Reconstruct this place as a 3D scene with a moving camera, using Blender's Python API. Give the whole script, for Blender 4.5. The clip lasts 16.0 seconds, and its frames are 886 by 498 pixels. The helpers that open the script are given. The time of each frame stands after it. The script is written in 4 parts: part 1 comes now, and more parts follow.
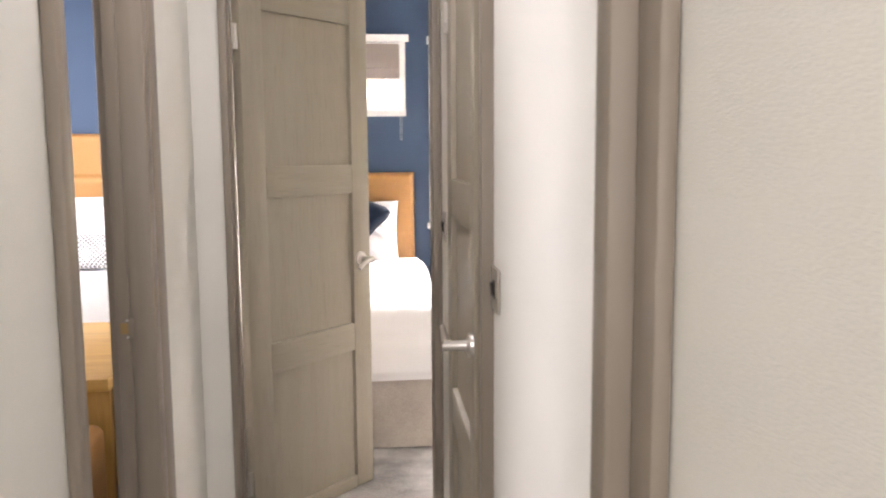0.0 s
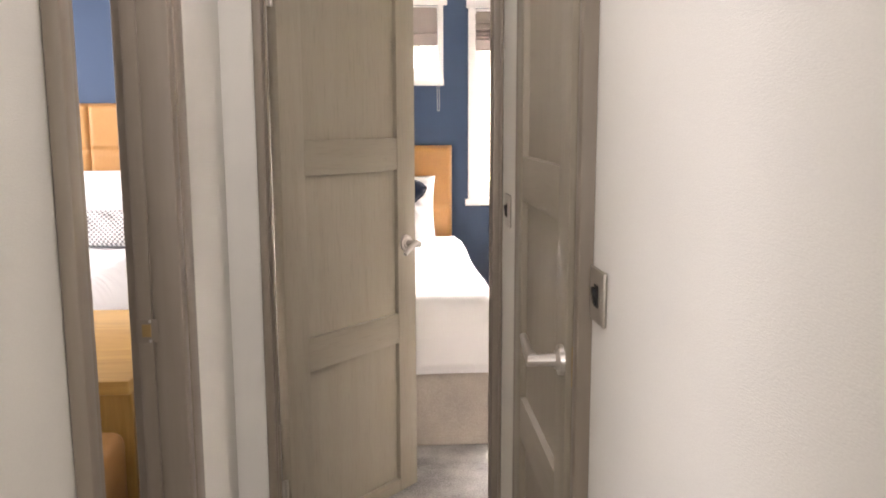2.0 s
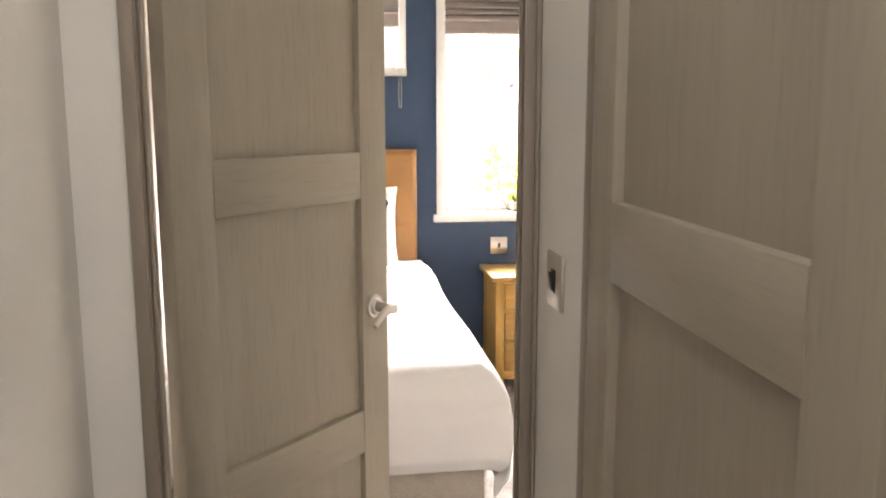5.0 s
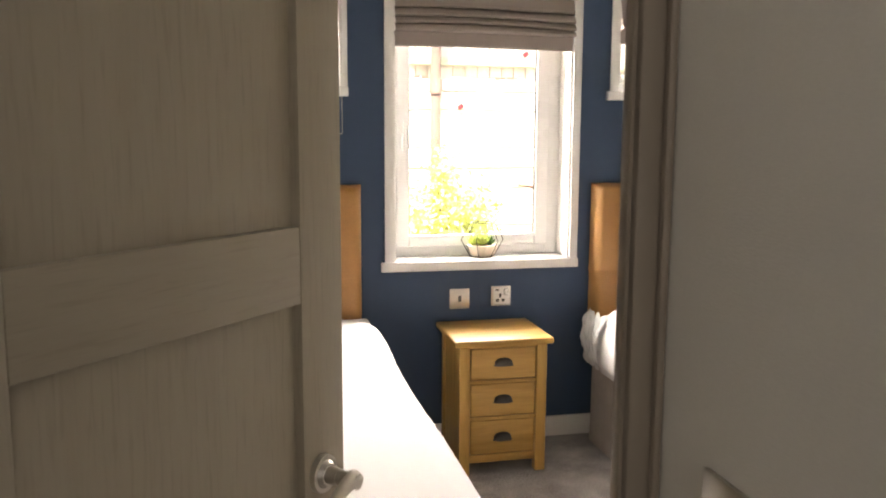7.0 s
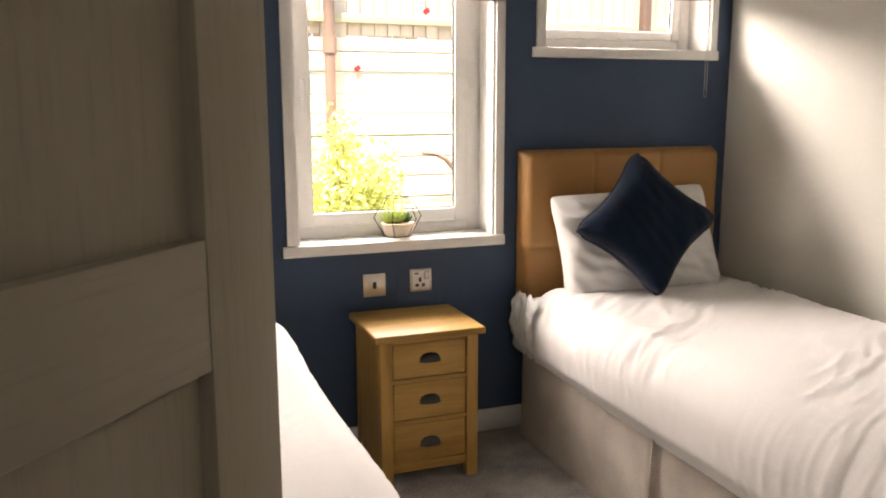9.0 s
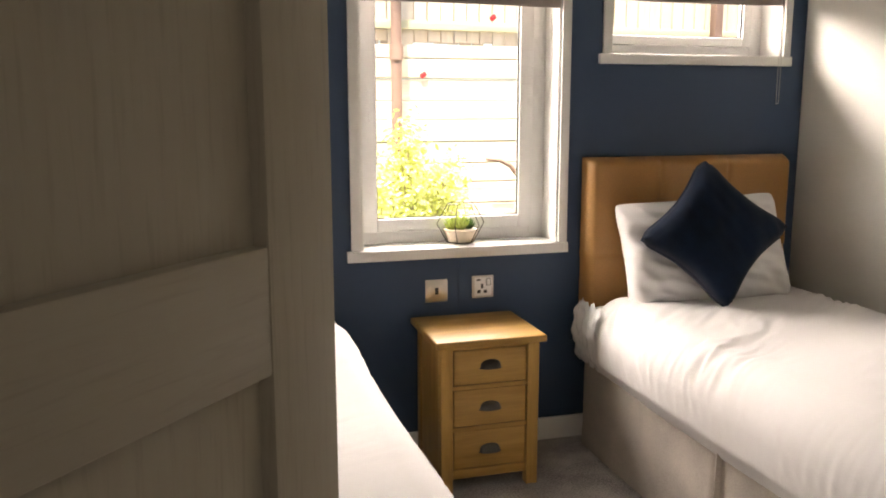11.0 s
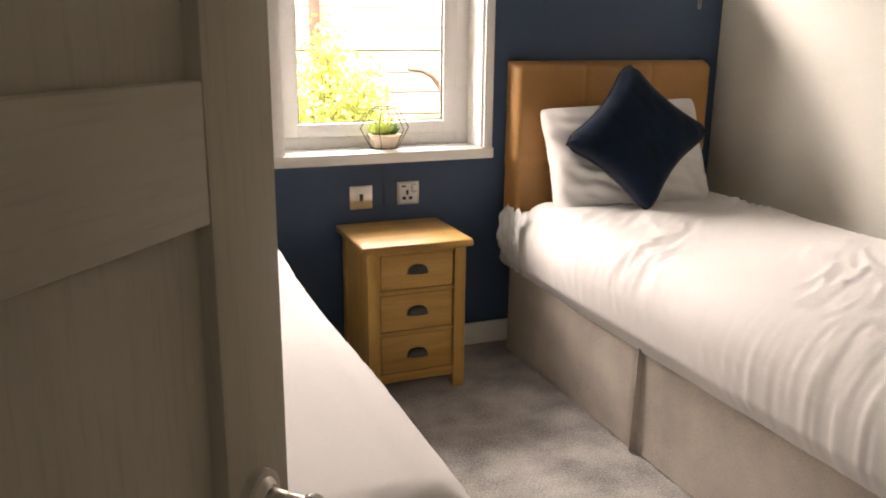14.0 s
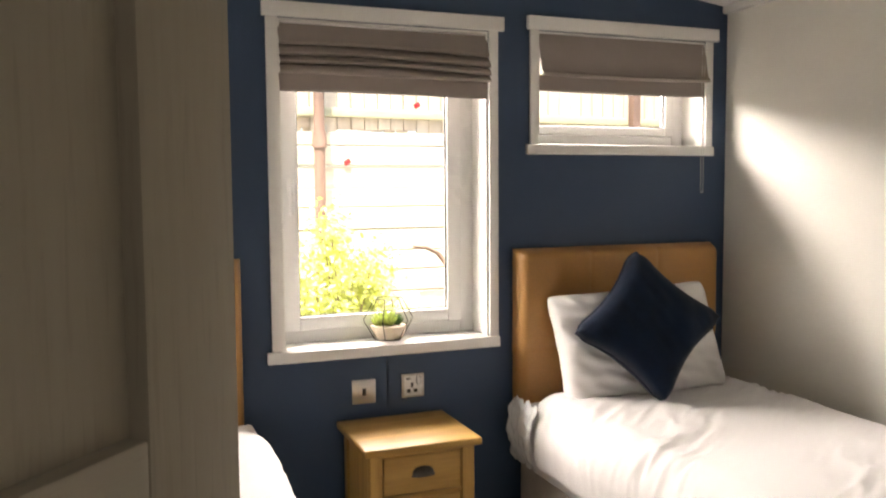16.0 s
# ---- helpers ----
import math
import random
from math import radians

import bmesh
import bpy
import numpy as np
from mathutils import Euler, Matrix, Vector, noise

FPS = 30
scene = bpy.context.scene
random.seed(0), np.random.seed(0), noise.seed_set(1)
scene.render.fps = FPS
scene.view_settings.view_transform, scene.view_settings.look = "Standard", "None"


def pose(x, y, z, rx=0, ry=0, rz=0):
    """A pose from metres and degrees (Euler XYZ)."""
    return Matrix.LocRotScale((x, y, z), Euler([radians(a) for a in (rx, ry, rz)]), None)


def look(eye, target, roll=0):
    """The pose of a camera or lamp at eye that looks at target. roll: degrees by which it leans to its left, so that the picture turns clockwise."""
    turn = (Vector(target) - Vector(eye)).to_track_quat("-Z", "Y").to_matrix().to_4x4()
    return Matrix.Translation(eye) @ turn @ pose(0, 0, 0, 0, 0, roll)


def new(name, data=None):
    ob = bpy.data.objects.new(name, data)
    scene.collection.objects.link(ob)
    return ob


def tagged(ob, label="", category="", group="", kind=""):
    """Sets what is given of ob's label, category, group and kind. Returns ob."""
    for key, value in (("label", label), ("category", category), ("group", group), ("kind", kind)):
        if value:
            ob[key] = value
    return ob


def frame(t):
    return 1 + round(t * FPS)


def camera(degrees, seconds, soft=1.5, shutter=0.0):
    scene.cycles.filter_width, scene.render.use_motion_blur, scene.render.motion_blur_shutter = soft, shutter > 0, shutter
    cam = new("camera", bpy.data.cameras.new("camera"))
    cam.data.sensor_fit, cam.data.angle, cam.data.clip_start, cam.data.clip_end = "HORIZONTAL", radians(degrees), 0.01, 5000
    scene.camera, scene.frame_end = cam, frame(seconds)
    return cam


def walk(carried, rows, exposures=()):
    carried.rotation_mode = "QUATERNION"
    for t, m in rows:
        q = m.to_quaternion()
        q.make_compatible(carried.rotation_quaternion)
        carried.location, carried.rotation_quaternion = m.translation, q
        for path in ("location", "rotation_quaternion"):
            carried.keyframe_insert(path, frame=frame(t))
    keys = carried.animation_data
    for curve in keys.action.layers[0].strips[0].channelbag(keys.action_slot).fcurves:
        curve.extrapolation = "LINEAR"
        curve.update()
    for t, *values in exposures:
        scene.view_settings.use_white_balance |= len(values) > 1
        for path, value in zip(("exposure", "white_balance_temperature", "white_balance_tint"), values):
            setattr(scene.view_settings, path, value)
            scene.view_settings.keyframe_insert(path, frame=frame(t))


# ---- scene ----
cam = camera(56.5, 16.0, 1.9, 0.4)
PATH = [
    (0, (0.303, 0.473, 1.248), (0.478, 2.452, 1.014), -0.4),
    (0.5, (0.272, 0.534, 1.254), (0.359, 2.516, 1.001), -0.4),
    (1, (0.25, 0.634, 1.256), (0.306, 2.616, 0.989), -0.4),
    (1.5, (0.227, 0.713, 1.254), (0.315, 2.693, 0.982), 0.1),
    (2, (0.219, 0.778, 1.253), (0.344, 2.751, 0.951), -0.2),
    (2.5, (0.226, 0.894, 1.261), (0.326, 2.869, 0.963), -0.3),
    (3, (0.229, 1.028, 1.263), (0.296, 3.005, 0.966), -0.4),
    (3.5, (0.209, 1.162, 1.261), (0.306, 3.13, 0.919), 0.0),
    (3.7, (0.201, 1.241, 1.264), (0.335, 3.206, 0.914), -0.1),
    (5.8, (0.164, 1.937, 1.303), (0.457, 3.894, 1.009), -0.7),
    (6, (0.15, 2.012, 1.312), (0.461, 3.966, 1.02), -1.1),
    (6.5, (0.15, 2.191, 1.321), (0.532, 4.132, 1.029), -0.7),
    (7, (0.194, 2.393, 1.322), (0.621, 4.328, 1.048), 0.3),
    (7.5, (0.194, 2.525, 1.337), (0.664, 4.451, 1.074), 0.4),
    (8, (0.163, 2.66, 1.356), (0.805, 4.534, 1.079), -0.3),
    (8.5, (0.128, 2.738, 1.336), (0.858, 4.571, 1.007), -0.2),
    (9, (0.195, 2.838, 1.303), (0.884, 4.682, 0.953), -0.1),
    (9.5, (0.193, 2.833, 1.309), (0.832, 4.697, 0.962), -0.0),
    (12, (0.202, 2.831, 1.303), (0.723, 4.731, 0.962), -0.2),
    (12.5, (0.198, 2.849, 1.28), (0.724, 4.743, 0.912), -0.3),
    (13, (0.191, 2.854, 1.261), (0.764, 4.723, 0.836), -0.2),
    (13.5, (0.188, 2.856, 1.246), (0.843, 4.686, 0.775), 0.2),
    (14, (0.182, 2.862, 1.242), (0.899, 4.655, 0.722), 0.6),
    (14.5, (0.191, 2.868, 1.245), (0.942, 4.646, 0.719), 0.7),
    (15, (0.196, 2.871, 1.272), (0.958, 4.665, 0.823), 0.5),
    (15.5, (0.208, 2.912, 1.353), (0.971, 4.738, 1.062), -0.1),
    (16, (0.231, 2.961, 1.348), (0.953, 4.821, 1.201), -0.4),
]
EXPOSURES = [(0, 3.3, 6300, 17), (1.5, 3.15, 6500, 18), (3.7, 2.95, 6550, 17), (6, 2.7, 6750, 15), (6.5, 2.25, 6800, 15), (7, 1.9, 6850, 14), (7.5, 1.55, 6900, 14), (8, 1.45, 7000, 14), (8.5, 1.28, 7100, 15), (9, 1.2, 7100, 15), (12, 1.22, 7000, 14), (13.5, 1.28, 7100, 16), (15, 1.25, 7050, 16), (16, 1.25, 6900, 13)]
walk(cam, [(t, look(eye, target, roll)) for t, eye, target, roll in PATH], EXPOSURES)

# ---- light ----
world = bpy.data.worlds.new("sky")
scene.world = world
world.use_nodes = True
wn = world.node_tree.nodes
sky = wn.new("ShaderNodeTexSky")
sky.sky_type, sky.sun_disc = "NISHITA", False
sky.sun_elevation, sky.sun_rotation = radians(62), radians(214)
wn["Background"].inputs["Strength"].default_value = 0.15
world.node_tree.links.new(sky.outputs[0], wn["Background"].inputs["Color"])
sun = new("sun", bpy.data.lights.new("sun", "SUN"))
sun.data.energy, sun.data.angle, sun.data.color = 5.0, radians(0.5), (1.0, 0.95, 0.86)
sun.matrix_world = look((-1.5, -2.2, 5.0), (0, 0, 0))


def area_lamp(name, x, y, z, target, wide, high, watts, colour):
    """An unseen area lamp, added in place of daylight or as plain fill."""
    lamp = new(name, bpy.data.lights.new(name, "AREA"))
    lamp.data.shape, lamp.data.size, lamp.data.size_y = "RECTANGLE", wide, high
    lamp.data.energy, lamp.data.color = watts, colour
    lamp.matrix_world = look((x, y, z), target)
    return lamp


# added lamp before the closed south wall, stands in for daylight from behind
area_lamp("living_room_daylight", 0.15, -1.35, 1.5, (0.15, 3.0, 1.2), 0.6, 1.0, 1.7, (1.0, 0.95, 0.91))
# two fill lamps added under the closed corridor ceiling, no fitting or opening there
area_lamp("near_ceiling_fill", 0.1, 0.35, 2.11, (0.2, 0.35, 0.0), 0.45, 0.8, 0.75, (1.0, 0.945, 0.91))
area_lamp("corridor_ceiling_fill", 0.15, 2.3, 2.11, (0.17, 2.62, 0.0), 0.45, 0.8, 0.98, (1.0, 0.945, 0.92))
# stands in for an unseen bedroom window; the west wall has no opening
area_lamp("bedroom_daylight", -2.95, 4.3, 1.5, (-1.0, 4.0, 0.8), 1.5, 1.1, 15.0, (1.0, 0.965, 0.97))
# lamp added outside above the sight lines, strengthens sky light through the windows
area_lamp("garden_sky_daylight", 0.1, 7.42, 2.62, (0.1, 4.7, 0.75), 10.5, 1.1, 800.0, (1.0, 0.925, 0.87))


# ---- materials ----
def material(name, colour, rough=0.6, metal=0.0, tint=0.08, coarse=3.0, fine=60.0, bump=0.1, stretch=(1, 1, 1), spec=0.5, sheen=0.0, depth=0.002):
    """A surface with broad and fine variation of its colour and gloss, and fine relief, in real metres."""
    m = bpy.data.materials.new(name)
    m.use_nodes = True
    n, l = m.node_tree.nodes, m.node_tree.links
    b = n["Principled BSDF"]
    co = n.new("ShaderNodeTexCoord")
    mp = n.new("ShaderNodeMapping")
    mp.inputs["Scale"].default_value = stretch
    l.new(co.outputs["Object"], mp.inputs["Vector"])
    n1, n2 = n.new("ShaderNodeTexNoise"), n.new("ShaderNodeTexNoise")
    n1.inputs["Scale"].default_value, n1.inputs["Detail"].default_value = coarse, 3.0
    n2.inputs["Scale"].default_value, n2.inputs["Detail"].default_value = fine, 4.0
    l.new(mp.outputs["Vector"], n1.inputs["Vector"])
    l.new(mp.outputs["Vector"], n2.inputs["Vector"])
    add = n.new("ShaderNodeMath")
    add.operation = "ADD"
    l.new(n1.outputs["Fac"], add.inputs[0])
    l.new(n2.outputs["Fac"], add.inputs[1])
    ramp = n.new("ShaderNodeMapRange")
    ramp.inputs["From Min"].default_value, ramp.inputs["From Max"].default_value = 0.7, 1.3
    ramp.inputs["To Min"].default_value, ramp.inputs["To Max"].default_value = 1 - tint, 1 + tint
    l.new(add.outputs[0], ramp.inputs["Value"])
    mix = n.new("ShaderNodeVectorMath")
    mix.operation = "SCALE"
    mix.inputs[0].default_value = colour
    l.new(ramp.outputs[0], mix.inputs["Scale"])
    l.new(mix.outputs[0], b.inputs["Base Color"])
    gloss = n.new("ShaderNodeMapRange")
    gloss.inputs["To Min"].default_value, gloss.inputs["To Max"].default_value = max(0.02, rough - 0.08), min(1, rough + 0.08)
    l.new(n1.outputs["Fac"], gloss.inputs["Value"])
    l.new(gloss.outputs[0], b.inputs["Roughness"])
    b.inputs["Metallic"].default_value = metal
    b.inputs["Specular IOR Level"].default_value = spec
    b.inputs["Sheen Weight"].default_value = sheen
    if bump:
        bp = n.new("ShaderNodeBump")
        bp.inputs["Strength"].default_value, bp.inputs["Distance"].default_value = bump, depth
        l.new(n2.outputs["Fac"], bp.inputs["Height"])
        l.new(bp.outputs[0], b.inputs["Normal"])
    return m


def wood(name, dark, light, rough=0.5, along="z", rings=9.0, bump=0.12, spec=0.4, pores=0.0):
    """Painted or oiled timber: grain drawn out along one axis, with pores and per-piece variation."""
    m = bpy.data.materials.new(name)
    m.use_nodes = True
    n, l = m.node_tree.nodes, m.node_tree.links
    b = n["Principled BSDF"]
    co, mp = n.new("ShaderNodeTexCoord"), n.new("ShaderNodeMapping")
    s = {"x": (0.07, 1, 1), "y": (1, 0.07, 1), "z": (1, 1, 0.07)}[along]
    mp.inputs["Scale"].default_value = s
    info = n.new("ShaderNodeObjectInfo")
    shift = n.new("ShaderNodeVectorMath")
    shift.operation = "SCALE"
    shift.inputs[0].default_value = (3.1, 2.3, 5.7)
    l.new(info.outputs["Random"], shift.inputs["Scale"])
    l.new(shift.outputs[0], mp.inputs["Location"])
    l.new(co.outputs["Object"], mp.inputs["Vector"])
    n1, n2 = n.new("ShaderNodeTexNoise"), n.new("ShaderNodeTexNoise")
    n1.inputs["Scale"].default_value, n1.inputs["Detail"].default_value, n1.inputs["Distortion"].default_value = rings, 5.0, 1.4
    n2.inputs["Scale"].default_value, n2.inputs["Detail"].default_value = 150.0, 3.0
    l.new(mp.outputs["Vector"], n1.inputs["Vector"])
    l.new(mp.outputs["Vector"], n2.inputs["Vector"])
    add = n.new("ShaderNodeMath")
    add.operation = "MULTIPLY_ADD"
    add.inputs[1].default_value = 0.45
    l.new(n2.outputs["Fac"], add.inputs[0])
    l.new(n1.outputs["Fac"], add.inputs[2])
    ramp = n.new("ShaderNodeValToRGB")
    ramp.color_ramp.elements[0].position, ramp.color_ramp.elements[0].color = 0.48, (*dark, 1)
    ramp.color_ramp.elements[1].position, ramp.color_ramp.elements[1].color = 0.92, (*light, 1)
    l.new(add.outputs[0], ramp.inputs["Fac"])
    l.new(ramp.outputs[0], b.inputs["Base Color"])
    if pores:
        # open pores of the grain: short dark dashes along the fibres
        n3, cut, dash = n.new("ShaderNodeTexNoise"), n.new("ShaderNodeMapRange"), n.new("ShaderNodeVectorMath")
        n3.inputs["Scale"].default_value, n3.inputs["Detail"].default_value, n3.inputs["Distortion"].default_value = 190.0, 2.0, 0.4
        l.new(mp.outputs["Vector"], n3.inputs["Vector"])
        cut.inputs["From Min"].default_value, cut.inputs["From Max"].default_value = 0.55, 0.72
        cut.inputs["To Min"].default_value, cut.inputs["To Max"].default_value = 1.0, 1.0 - pores
        l.new(n3.outputs["Fac"], cut.inputs["Value"])
        dash.operation = "SCALE"
        l.new(ramp.outputs[0], dash.inputs[0]), l.new(cut.outputs[0], dash.inputs["Scale"])
        l.new(dash.outputs[0], b.inputs["Base Color"])
    b.inputs["Roughness"].default_value, b.inputs["Specular IOR Level"].default_value = rough, spec
    bp = n.new("ShaderNodeBump")
    bp.inputs["Strength"].default_value, bp.inputs["Distance"].default_value = bump, 0.003
    l.new(add.outputs[0], bp.inputs["Height"])
    l.new(bp.outputs[0], b.inputs["Normal"])
    return m


def checked(name, a, c, size):
    """Woven gingham check."""
    m = material(name, a, 0.9, bump=0.2, fine=400)
    n, l = m.node_tree.nodes, m.node_tree.links
    co, ch = n.new("ShaderNodeTexCoord"), n.new("ShaderNodeTexChecker")
    ch.inputs["Color1"].default_value, ch.inputs["Color2"].default_value, ch.inputs["Scale"].default_value = (*a, 1), (*c, 1), 1 / size
    mp = n.new("ShaderNodeMapping")
    mp.inputs["Location"].default_value = (0.003, 0.5, 0.003)
    mp.inputs["Scale"].default_value = (1, 0.001, 1)
    l.new(co.outputs["Object"], mp.inputs["Vector"])
    l.new(mp.outputs["Vector"], ch.inputs["Vector"])
    l.new(ch.outputs["Color"], n["Principled BSDF"].inputs["Base Color"])
    return m


def glass():
    m = bpy.data.materials.new("window_glass")
    m.use_nodes = True
    n, l = m.node_tree.nodes, m.node_tree.links
    n.remove(n["Principled BSDF"])
    t, g, f, mix = n.new("ShaderNodeBsdfTransparent"), n.new("ShaderNodeBsdfGlossy"), n.new("ShaderNodeFresnel"), n.new("ShaderNodeMixShader")
    g.inputs["Roughness"].default_value, f.inputs["IOR"].default_value = 0.02, 1.3
    l.new(f.outputs[0], mix.inputs[0]), l.new(t.outputs[0], mix.inputs[1]), l.new(g.outputs[0], mix.inputs[2])
    l.new(mix.outputs[0], n["Material Output"].inputs["Surface"])
    return m


CREAM = material("cream_vinyl_wall", (0.81, 0.795, 0.735), 0.62, tint=0.03, fine=260, bump=0.25, stretch=(1, 1, 2.2))
BLUE = material("navy_blue_wall", (0.036, 0.068, 0.128), 0.6, tint=0.06, fine=240, bump=0.25)
CEILING = material("white_ceiling", (0.8, 0.79, 0.77), 0.8, tint=0.02, fine=200)
CARPET = material("grey_carpet", (0.36, 0.345, 0.33), 0.95, tint=0.5, coarse=7, fine=150, bump=0.6, depth=0.008, spec=0.1, sheen=0.2)
TAUPE = wood("taupe_painted_wood", (0.325, 0.287, 0.222), (0.352, 0.314, 0.247), 0.5, "z", 14, 0.2, pores=0.1)
TAUPE_FLAT = wood("taupe_painted_rail", (0.325, 0.287, 0.222), (0.352, 0.314, 0.247), 0.5, "x", 14, 0.2, pores=0.08)
FRAME = wood("mushroom_painted_frame", (0.262, 0.222, 0.176), (0.292, 0.25, 0.202), 0.42, "z", 12, 0.08)
WHITE = material("white_gloss_paint", (0.83, 0.82, 0.79), 0.35, tint=0.02, fine=90, bump=0.05)
UPVC = material("white_plastic_frame", (0.85, 0.85, 0.84), 0.3, tint=0.015, bump=0.0)
OAK = wood("golden_oak", (0.34, 0.192, 0.046), (0.52, 0.315, 0.09), 0.42, "z", 11)
OAK_X = wood("golden_oak_across", (0.34, 0.192, 0.046), (0.52, 0.315, 0.09), 0.42, "x", 11)
LEATHER = material("tan_leather", (0.41, 0.213, 0.068), 0.45, tint=0.08, coarse=6, fine=180, bump=0.25)
COTTON = material("white_cotton", (0.75, 0.735, 0.73), 0.85, tint=0.02, fine=500, bump=0.15, sheen=0.1)
VELVET = material("navy_velvet", (0.0035, 0.010, 0.025), 0.85, tint=0.4, coarse=14, fine=300, bump=0.3, sheen=0.12, spec=0.1)
NAVY_CORD = material("navy_cord", (0.004, 0.008, 0.025), 0.8, tint=0.2, fine=600)
SUEDE = material("stone_suede", (0.40, 0.355, 0.305), 0.9, tint=0.18, coarse=9, fine=220, bump=0.25, sheen=0.2)
BLIND = material("taupe_blind_cloth", (0.33, 0.285, 0.26), 0.9, tint=0.06, fine=520, bump=0.3)
STEEL = material("brushed_steel", (0.62, 0.59, 0.55), 0.3, 1.0, tint=0.04, fine=300, bump=0.05)
PEWTER = material("dark_pewter", (0.09, 0.085, 0.08), 0.38, 0.8, tint=0.25, fine=120, bump=0.2)
BLACK = material("black_plastic", (0.012, 0.012, 0.012), 0.4, tint=0.1, bump=0.0)
BRASS = material("brass_latch", (0.42, 0.29, 0.13), 0.45, 0.8, tint=0.08)
SWITCH_WHITE = material("white_switch_plastic", (0.8, 0.8, 0.79), 0.3, tint=0.01, bump=0.0)
BAG = material("clear_mattress_plastic", (0.78, 0.78, 0.78), 0.22, tint=0.03, fine=40, bump=0.6)
GLASS = glass()
FENCE_WOOD = wood("pale_fence_wood", (0.53, 0.45, 0.33), (0.70, 0.61, 0.48), 0.8, "z", 9, 0.3)
RAIL_WOOD = wood("mossy_fence_rail", (0.50, 0.46, 0.28), (0.64, 0.60, 0.41), 0.8, "x", 9, 0.3)
SLEEPER = wood("weathered_sleeper", (0.46, 0.38, 0.28), (0.68, 0.60, 0.48), 0.85, "x", 7, 0.4)
POST = wood("brown_post", (0.15, 0.09, 0.065), (0.24, 0.155, 0.115), 0.7, "z", 8)
LEAF = material("garden_leaves", (0.60, 0.63, 0.17), 0.55, tint=0.3, coarse=9, fine=60, bump=0.0)
FLOWER = material("pink_flower", (0.55, 0.16, 0.3), 0.6, tint=0.15)
RED = material("red_tag", (0.6, 0.02, 0.02), 0.5, tint=0.05)
GRASS = material("garden_soil_and_grass", (0.10, 0.13, 0.045), 0.95, tint=0.4, coarse=2, fine=40, bump=0.6, depth=0.02)
SUCCULENT = material("succulent_green", (0.46, 0.56, 0.13), 0.5, tint=0.3, coarse=30, fine=120)
SUCCULENT_DARK = material("succulent_dark_green", (0.07, 0.17, 0.04), 0.5, tint=0.3, coarse=30, fine=120)
POT = material("cream_pot", (0.62, 0.52, 0.40), 0.7, tint=0.08, fine=150)
WIRE = material("dark_wire", (0.05, 0.045, 0.04), 0.4, 0.7, tint=0.1, bump=0.0)
CHECK = checked("grey_check_weave", (0.75, 0.74, 0.72), (0.2, 0.2, 0.2), 0.012)
EXTERIOR = material("exterior_cladding", (0.45, 0.44, 0.42), 0.8)


# ---- building blocks ----
def box(bm, x0, x1, y0, y1, z0, z1, bevel=0.0, segments=2):
    """A box with rounded edges, added to a bmesh."""
    made = bmesh.ops.create_cube(bm, size=1.0, matrix=Matrix.Translation(((x0 + x1) / 2, (y0 + y1) / 2, (z0 + z1) / 2)) @ Matrix.Diagonal((x1 - x0, y1 - y0, z1 - z0, 1)))
    if bevel:
        edges = list({e for v in made["verts"] for e in v.link_edges})
        bmesh.ops.bevel(bm, geom=edges, offset=bevel, segments=segments, profile=0.5, affect="EDGES")
    return bm


def boxed(*args, **kw):
    return box(bmesh.new(), *args, **kw)


def rod(bm, a, b, r0, r1=None, sides=16):
    """A round bar from a to b."""
    a, b = Vector(a), Vector(b)
    m = Matrix.Translation((a + b) / 2) @ (b - a).to_track_quat("Z", "Y").to_matrix().to_4x4()
    bmesh.ops.create_cone(bm, cap_ends=True, segments=sides, radius1=r0, radius2=r0 if r1 is None else r1, depth=(b - a).length, matrix=m)
    return bm


def tube(bm, points, radius, sides=8, closed=False):
    """A tube along points; radius may be a function of the fraction of the way."""
    pts = [Vector(p) for p in points]
    rings = []
    for i, p in enumerate(pts):
        a = pts[i - 1] if i or closed else p
        b = pts[(i + 1) % len(pts)] if i + 1 < len(pts) or closed else p
        q = (b - a).to_track_quat("Z", "Y")
        r = radius(i / max(1, len(pts) - 1)) if callable(radius) else radius
        rings.append([bm.verts.new(p + q @ Vector((r * math.cos(k * math.tau / sides), r * math.sin(k * math.tau / sides), 0))) for k in range(sides)])
    for i in range(len(rings) if closed else len(rings) - 1):
        r0, r1 = rings[i], rings[(i + 1) % len(rings)]
        for k in range(sides):
            bm.faces.new((r0[k], r0[(k + 1) % sides], r1[(k + 1) % sides], r1[k]))
    if not closed:
        bm.faces.new(rings[0][::-1]), bm.faces.new(rings[-1])
    return bm


def link(name, bm, mat, smooth=30):
    me = bpy.data.meshes.new(name)
    bmesh.ops.recalc_face_normals(bm, faces=bm.faces)
    limit = radians(smooth)
    for f in bm.faces:
        f.smooth = True
    for e in bm.edges:
        e.smooth = len(e.link_faces) == 2 and e.calc_face_angle(0) < limit
    bm.to_mesh(me), bm.free()
    me.materials.append(mat)
    return new(name, me)


def part(name, bm, mat, parent, label="", smooth=30):
    ob = link(name, bm, mat, smooth)
    ob.parent = parent
    return tagged(ob, label)


def thing(name, label, category, m=None, group="", kind=""):
    ob = new(name)
    if m is not None:
        ob.matrix_world = m
    return tagged(ob, label, category, group, kind)


def structure(name, bm, mat, label, category):
    return tagged(link(name, bm, mat), label, category, kind="structure")


